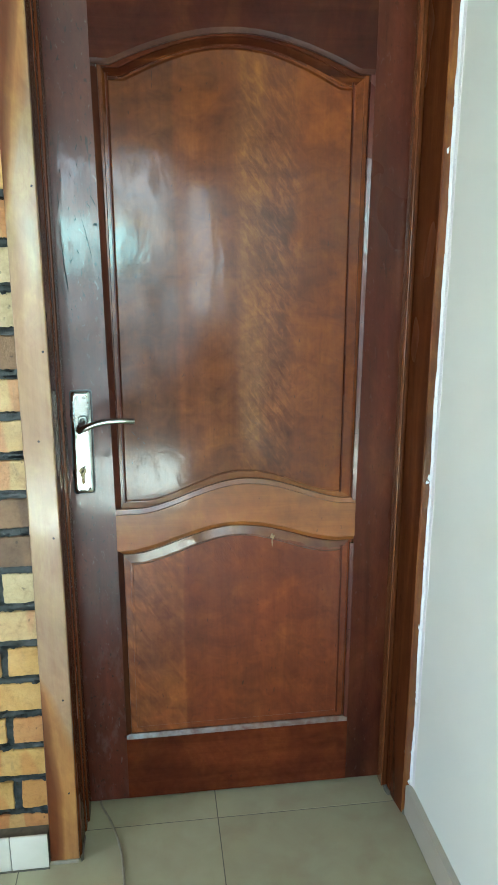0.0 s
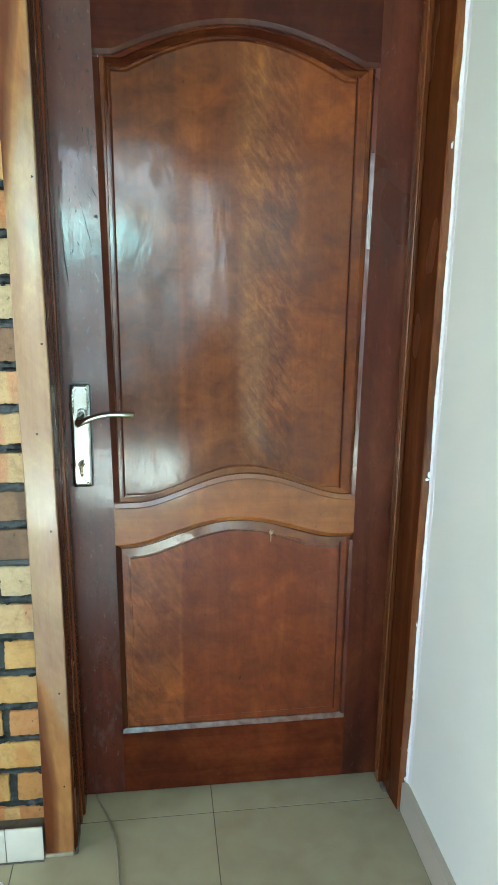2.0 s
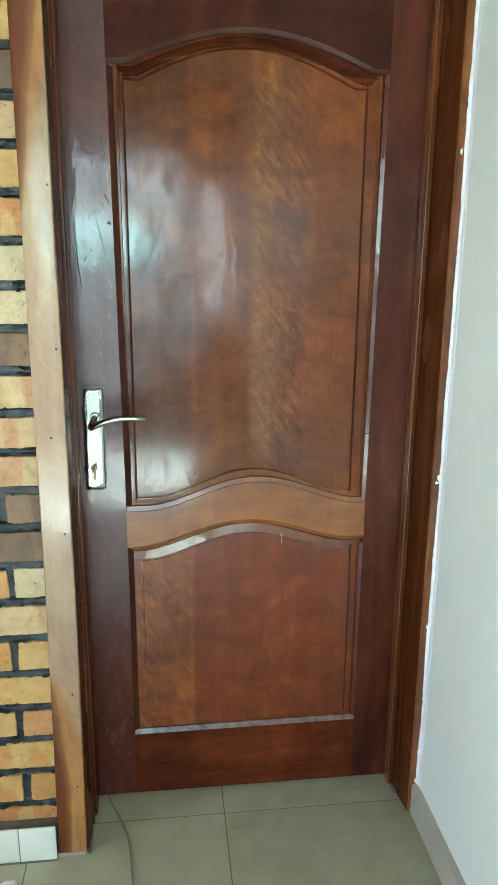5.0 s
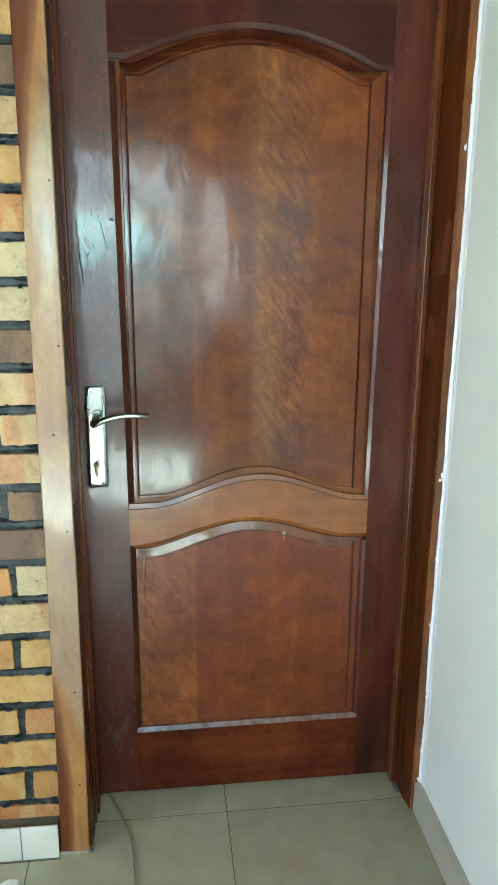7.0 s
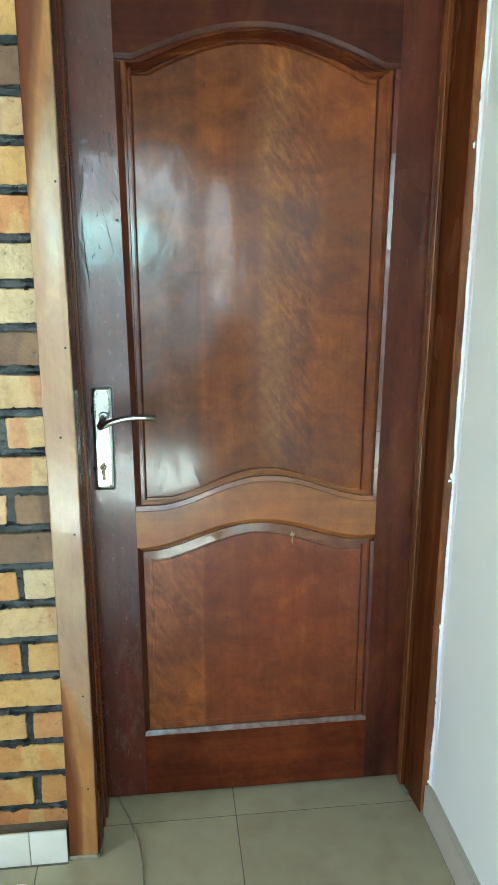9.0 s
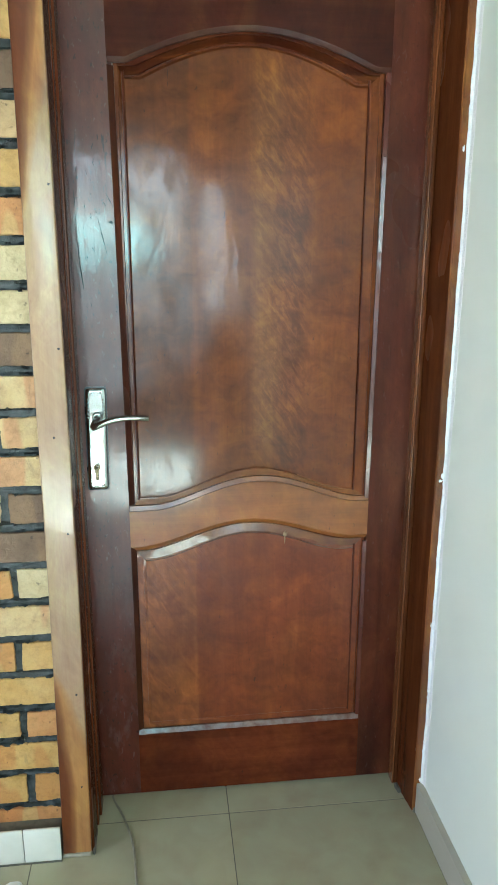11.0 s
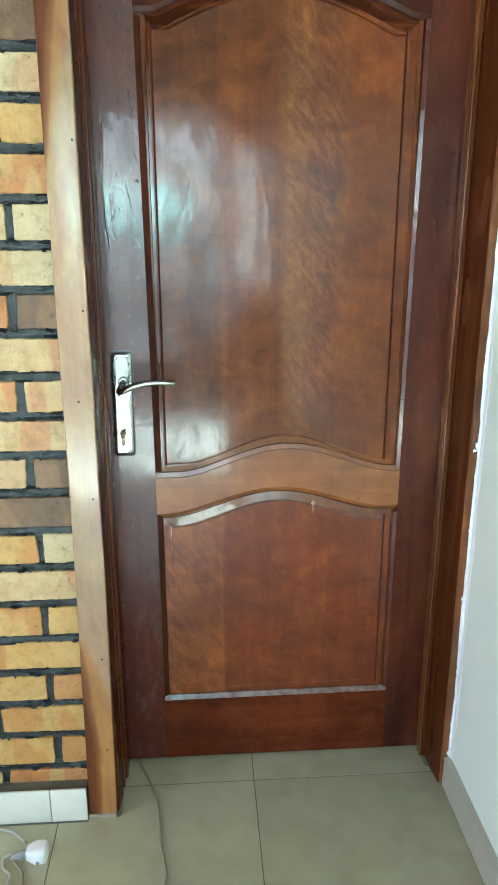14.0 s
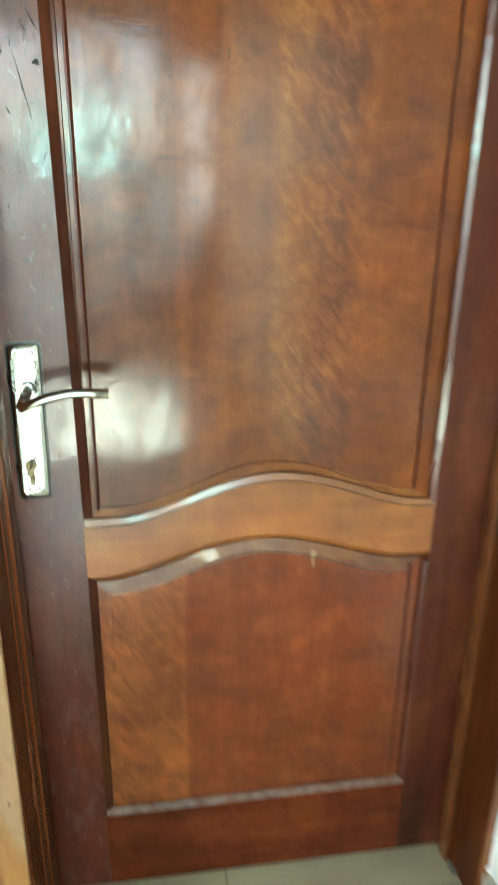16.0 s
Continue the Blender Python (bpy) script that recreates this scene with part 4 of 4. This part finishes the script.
cord = tube(bmesh.new(), smooth_line([(-0.235, -0.318, 0.004), (-0.213, -0.345, 0.004), (-0.206, -0.385, 0.004), (-0.216, -0.43, 0.004), (-0.250, -0.475, 0.004), (-0.33, -0.52, 0.004), (-0.5, -0.56, 0.004)], 8), 0.0035, 8)
tagged(part("cord", cord, M_CORD, smooth=True), "beige cord curled on the tiles beside the plug", "cable")
coil = tube(bmesh.new(), smooth_line([(-0.248, -0.297, 0.010), (-0.262, -0.305, 0.006), (-0.258, -0.330, 0.004), (-0.238, -0.352, 0.004), (-0.246, -0.385, 0.004), (-0.285, -0.395, 0.004), (-0.36, -0.36, 0.004), (-0.5, -0.38, 0.004)], 8), 0.0035, 8)
tagged(part("cord", coil, M_CABLE, smooth=True), "off-white cord coiled beside the white plug", "cable")
lead = tube(bmesh.new(), smooth_line([(-0.222, -0.262, 0.006), (-0.245, -0.240, 0.004), (-0.275, -0.222, 0.004), (-0.34, -0.214, 0.004), (-0.5, -0.25, 0.004), (-0.7, -0.4, 0.004)], 8), 0.0035, 8)
tagged(part("cord", lead, M_CABLE, smooth=True), "off-white lead lying along the white plinth", "cable")

# brick wall: dark pointing with every brick proud of it
wall_n = slab("wall_north", LEFT_X, -0.0600, -0.1440, 0.05, 0.0, TOP, M_MORTAR, "cream and orange brick wall with dark painted pointing", "wall")
JOINTS = [0.060, 0.129, 0.222, 0.310, 0.397, 0.486, 0.578, 0.669, 0.758, 0.849, 0.935, 1.021, 1.107, 1.195, 1.283, 1.369, 1.457, 1.548, 1.636, 1.722, 1.808, 1.892]
while JOINTS[-1] < 2.6:
    JOINTS.append(JOINTS[-1] + 0.088)
mortar = bmesh.new()
cols, rows = [-0.0600 - 0.004 * i for i in range(105)], [0.055 + 0.003 * k for k in range(690)]


def pointing_depth(x, z):
    """Trowelled pointing: smears run along the joint that they fill, with a few open gaps."""
    off = min(abs(z - q) for q in JOINTS)
    bed = off < 0.0115
    spread = min(1.0, max(0.0, (0.0165 - off) / 0.007)) if off > 0.006 else 0.0
    smear = min(1.0, max(0.0, noise.noise((x * 30, 7, z * 75)) + 0.6 * noise.noise((x * 95, 3, z * 130)) - 0.05) * 2.6)
    p = (x * 9, 1, z * 95) if bed else (x * 95, 2, z * 12)
    r = (x * 30, 4, z * 170) if bed else (x * 160, 5, z * 34)
    gap = max(0.0, noise.noise((x * 21, 8, z * 30)) - 0.25)
    return -0.1505 - 0.0024 * noise.noise(p) - 0.0012 * noise.noise(r) + 0.012 * gap - 0.0080 * spread * smear


lattice = [[mortar.verts.new((x, pointing_depth(x, z), z)) for z in rows] for x in cols]
for p, q in zip(lattice, lattice[1:]):
    for k in range(len(rows) - 1):
        mortar.faces.new((p[k], p[k + 1], q[k + 1], q[k]))
part("pointing", mortar, M_MORTAR, wall_n, "rough glossy dark grey pointing", True)
NEAR = ["orange", "yellow", "yellow", "orange", "yellow", "yellow", "cream", "pale", "brown", "brown", "cream", "cream", "cream", "brown", "pale", "pale", "orange", "yellow", "pale", "brown", "yellow", "cream"]
SECOND = {1: "yellow", 3: "yellow", 5: "yellow", 7: "yellow", 9: "pale", 11: "orange", 13: "orange", 15: "pale", 17: "pale"}
kinds = ["cream", "yellow", "cream", "orange", "pale", "cream", "brown"]
brick_rng = random.Random(5)


def brick(x0, x1, z0, z1, kind):
    """One brick, nearly straight, its face edges worn and chipped."""
    j = lambda q: brick_rng.uniform(-q, q)
    bm = bmesh.new()
    corner = [(x0 + j(0.003), z0 + j(0.0018)), (x1 + j(0.003), z0 + j(0.0018)), (x1 + j(0.003), z1 + j(0.0018)), (x0 + j(0.003), z1 + j(0.0018))]
    cx, cz, seed = (x0 + x1) / 2, (z0 + z1) / 2, brick_rng.uniform(0, 90)
    step = 0.007 if x1 > -0.42 else 0.045
    outline = []
    for (ax, az), (bx, bz) in zip(corner, corner[1:] + corner[:1]):
        steps = max(2, int(math.hypot(bx - ax, bz - az) / step))
        for k in range(steps):
            t = k / steps
            x, z = ax + (bx - ax) * t, az + (bz - az) * t
            chip = 0.0016 * noise.noise((x * 60, seed, z * 60)) + 0.0020 * noise.noise((x * 190, seed, z * 190)) + (0.0008 if k == 0 else 0.0)
            d = Vector((cx - x, cz - z)).normalized()
            outline.append((x + d.x * chip, z + d.y * chip))
    face = -0.1555 + j(0.0012)
    rings = [[(x, -0.140, z) for x, z in outline], [(x, face + 0.0022, z) for x, z in outline], [(x + (0.0016 if x < cx else -0.0016), face, z + (0.0016 if z < cz else -0.0016)) for x, z in outline]]
    loft(bm, rings, True, False)
    bm.faces.new([v for v in list(bm.verts)[-len(outline):]])
    part("brick", bm, M_BRICKS[kind], wall_n)


for row, (a, b) in enumerate(zip(JOINTS, JOINTS[1:])):
    x = -0.058
    first = 0.218 if row % 2 == 0 else 0.091 + brick_rng.uniform(-0.008, 0.008)
    low, high = a + 0.0095, b - 0.0095
    if row == 0:
        low = a + 0.005
    count = 0
    while x > -2.3:
        length = first if count == 0 else 0.208 + brick_rng.uniform(-0.008, 0.008)
        kind = brick_rng.choice(kinds)
        if count == 0 and row < len(NEAR):
            kind = NEAR[row]
        if count == 1 and row in SECOND:
            kind = SECOND[row]
        brick(x - length, min(x, -0.0600), low, high, kind)
        x -= length + 0.017
        count += 1

# white plinth tiles under the brickwork
plinth = slab("baseboard_north", LEFT_X, -0.0850, -0.1955, -0.1500, 0.0, 0.086, M_LEDGE, "white glazed tile plinth below the bricks", "baseboard")
edges = [-0.0838, -0.172] + [-0.172 - 0.30 * k for k in range(1, 8)]
for a, b in zip(edges, edges[1:]):
    part("tile", box(bmesh.new(), b + 0.0006, a - 0.0006, -0.2015, -0.1950, 0.002, 0.0955, 0.0022), M_PLINTH, plinth, smooth=True)

part("grout_line", box(bmesh.new(), LEFT_X, -0.0838, -0.2050, -0.2012, 0.0, 0.0032, 0.001), M_LEDGE, plinth, "dirty grout at the foot of the tiles")

# skirting tiles along the white wall
skirt = slab("baseboard_east", 0.8260, WALL_X - 0.0005, BACK_Y, -0.1400, 0.0, 0.086, M_GROUT, "grey-beige tile skirting along the white wall", "baseboard")
a = -0.1425
while a > BACK_Y + 0.1:
    b = max(a - (0.92 if a > -0.2 else 0.49), BACK_Y)
    part("tile", box(bmesh.new(), 0.8215, 0.8400, b + 0.0001, a - 0.0001, 0.0015, 0.0890, 0.0003, 1), M_SKIRT, skirt)
    a = b

# floor tiles
TILE = 0.49
for i in range(7):
    for k in range(10):
        cx, cy = 0.333 + TILE / 2 - TILE * i, -0.092 + TILE / 2 - TILE * k + TILE
        x0, x1, y0, y1 = cx - TILE / 2 + 0.0012, cx + TILE / 2 - 0.0012, cy - TILE / 2 + 0.0012, cy + TILE / 2 - 0.0012
        x0, y0, y1 = max(x0, LEFT_X), max(y0, BACK_Y), min(y1, 0.60)
        if y1 > 0.05:
            x0 = max(x0, -0.6)
        if x1 - x0 < 0.02 or y1 - y0 < 0.02:
            continue
        part("tile", box(bmesh.new(), x0, x1, y0, y1, -0.006, 0.0, 0.0004, 1), M_TILE, floor)
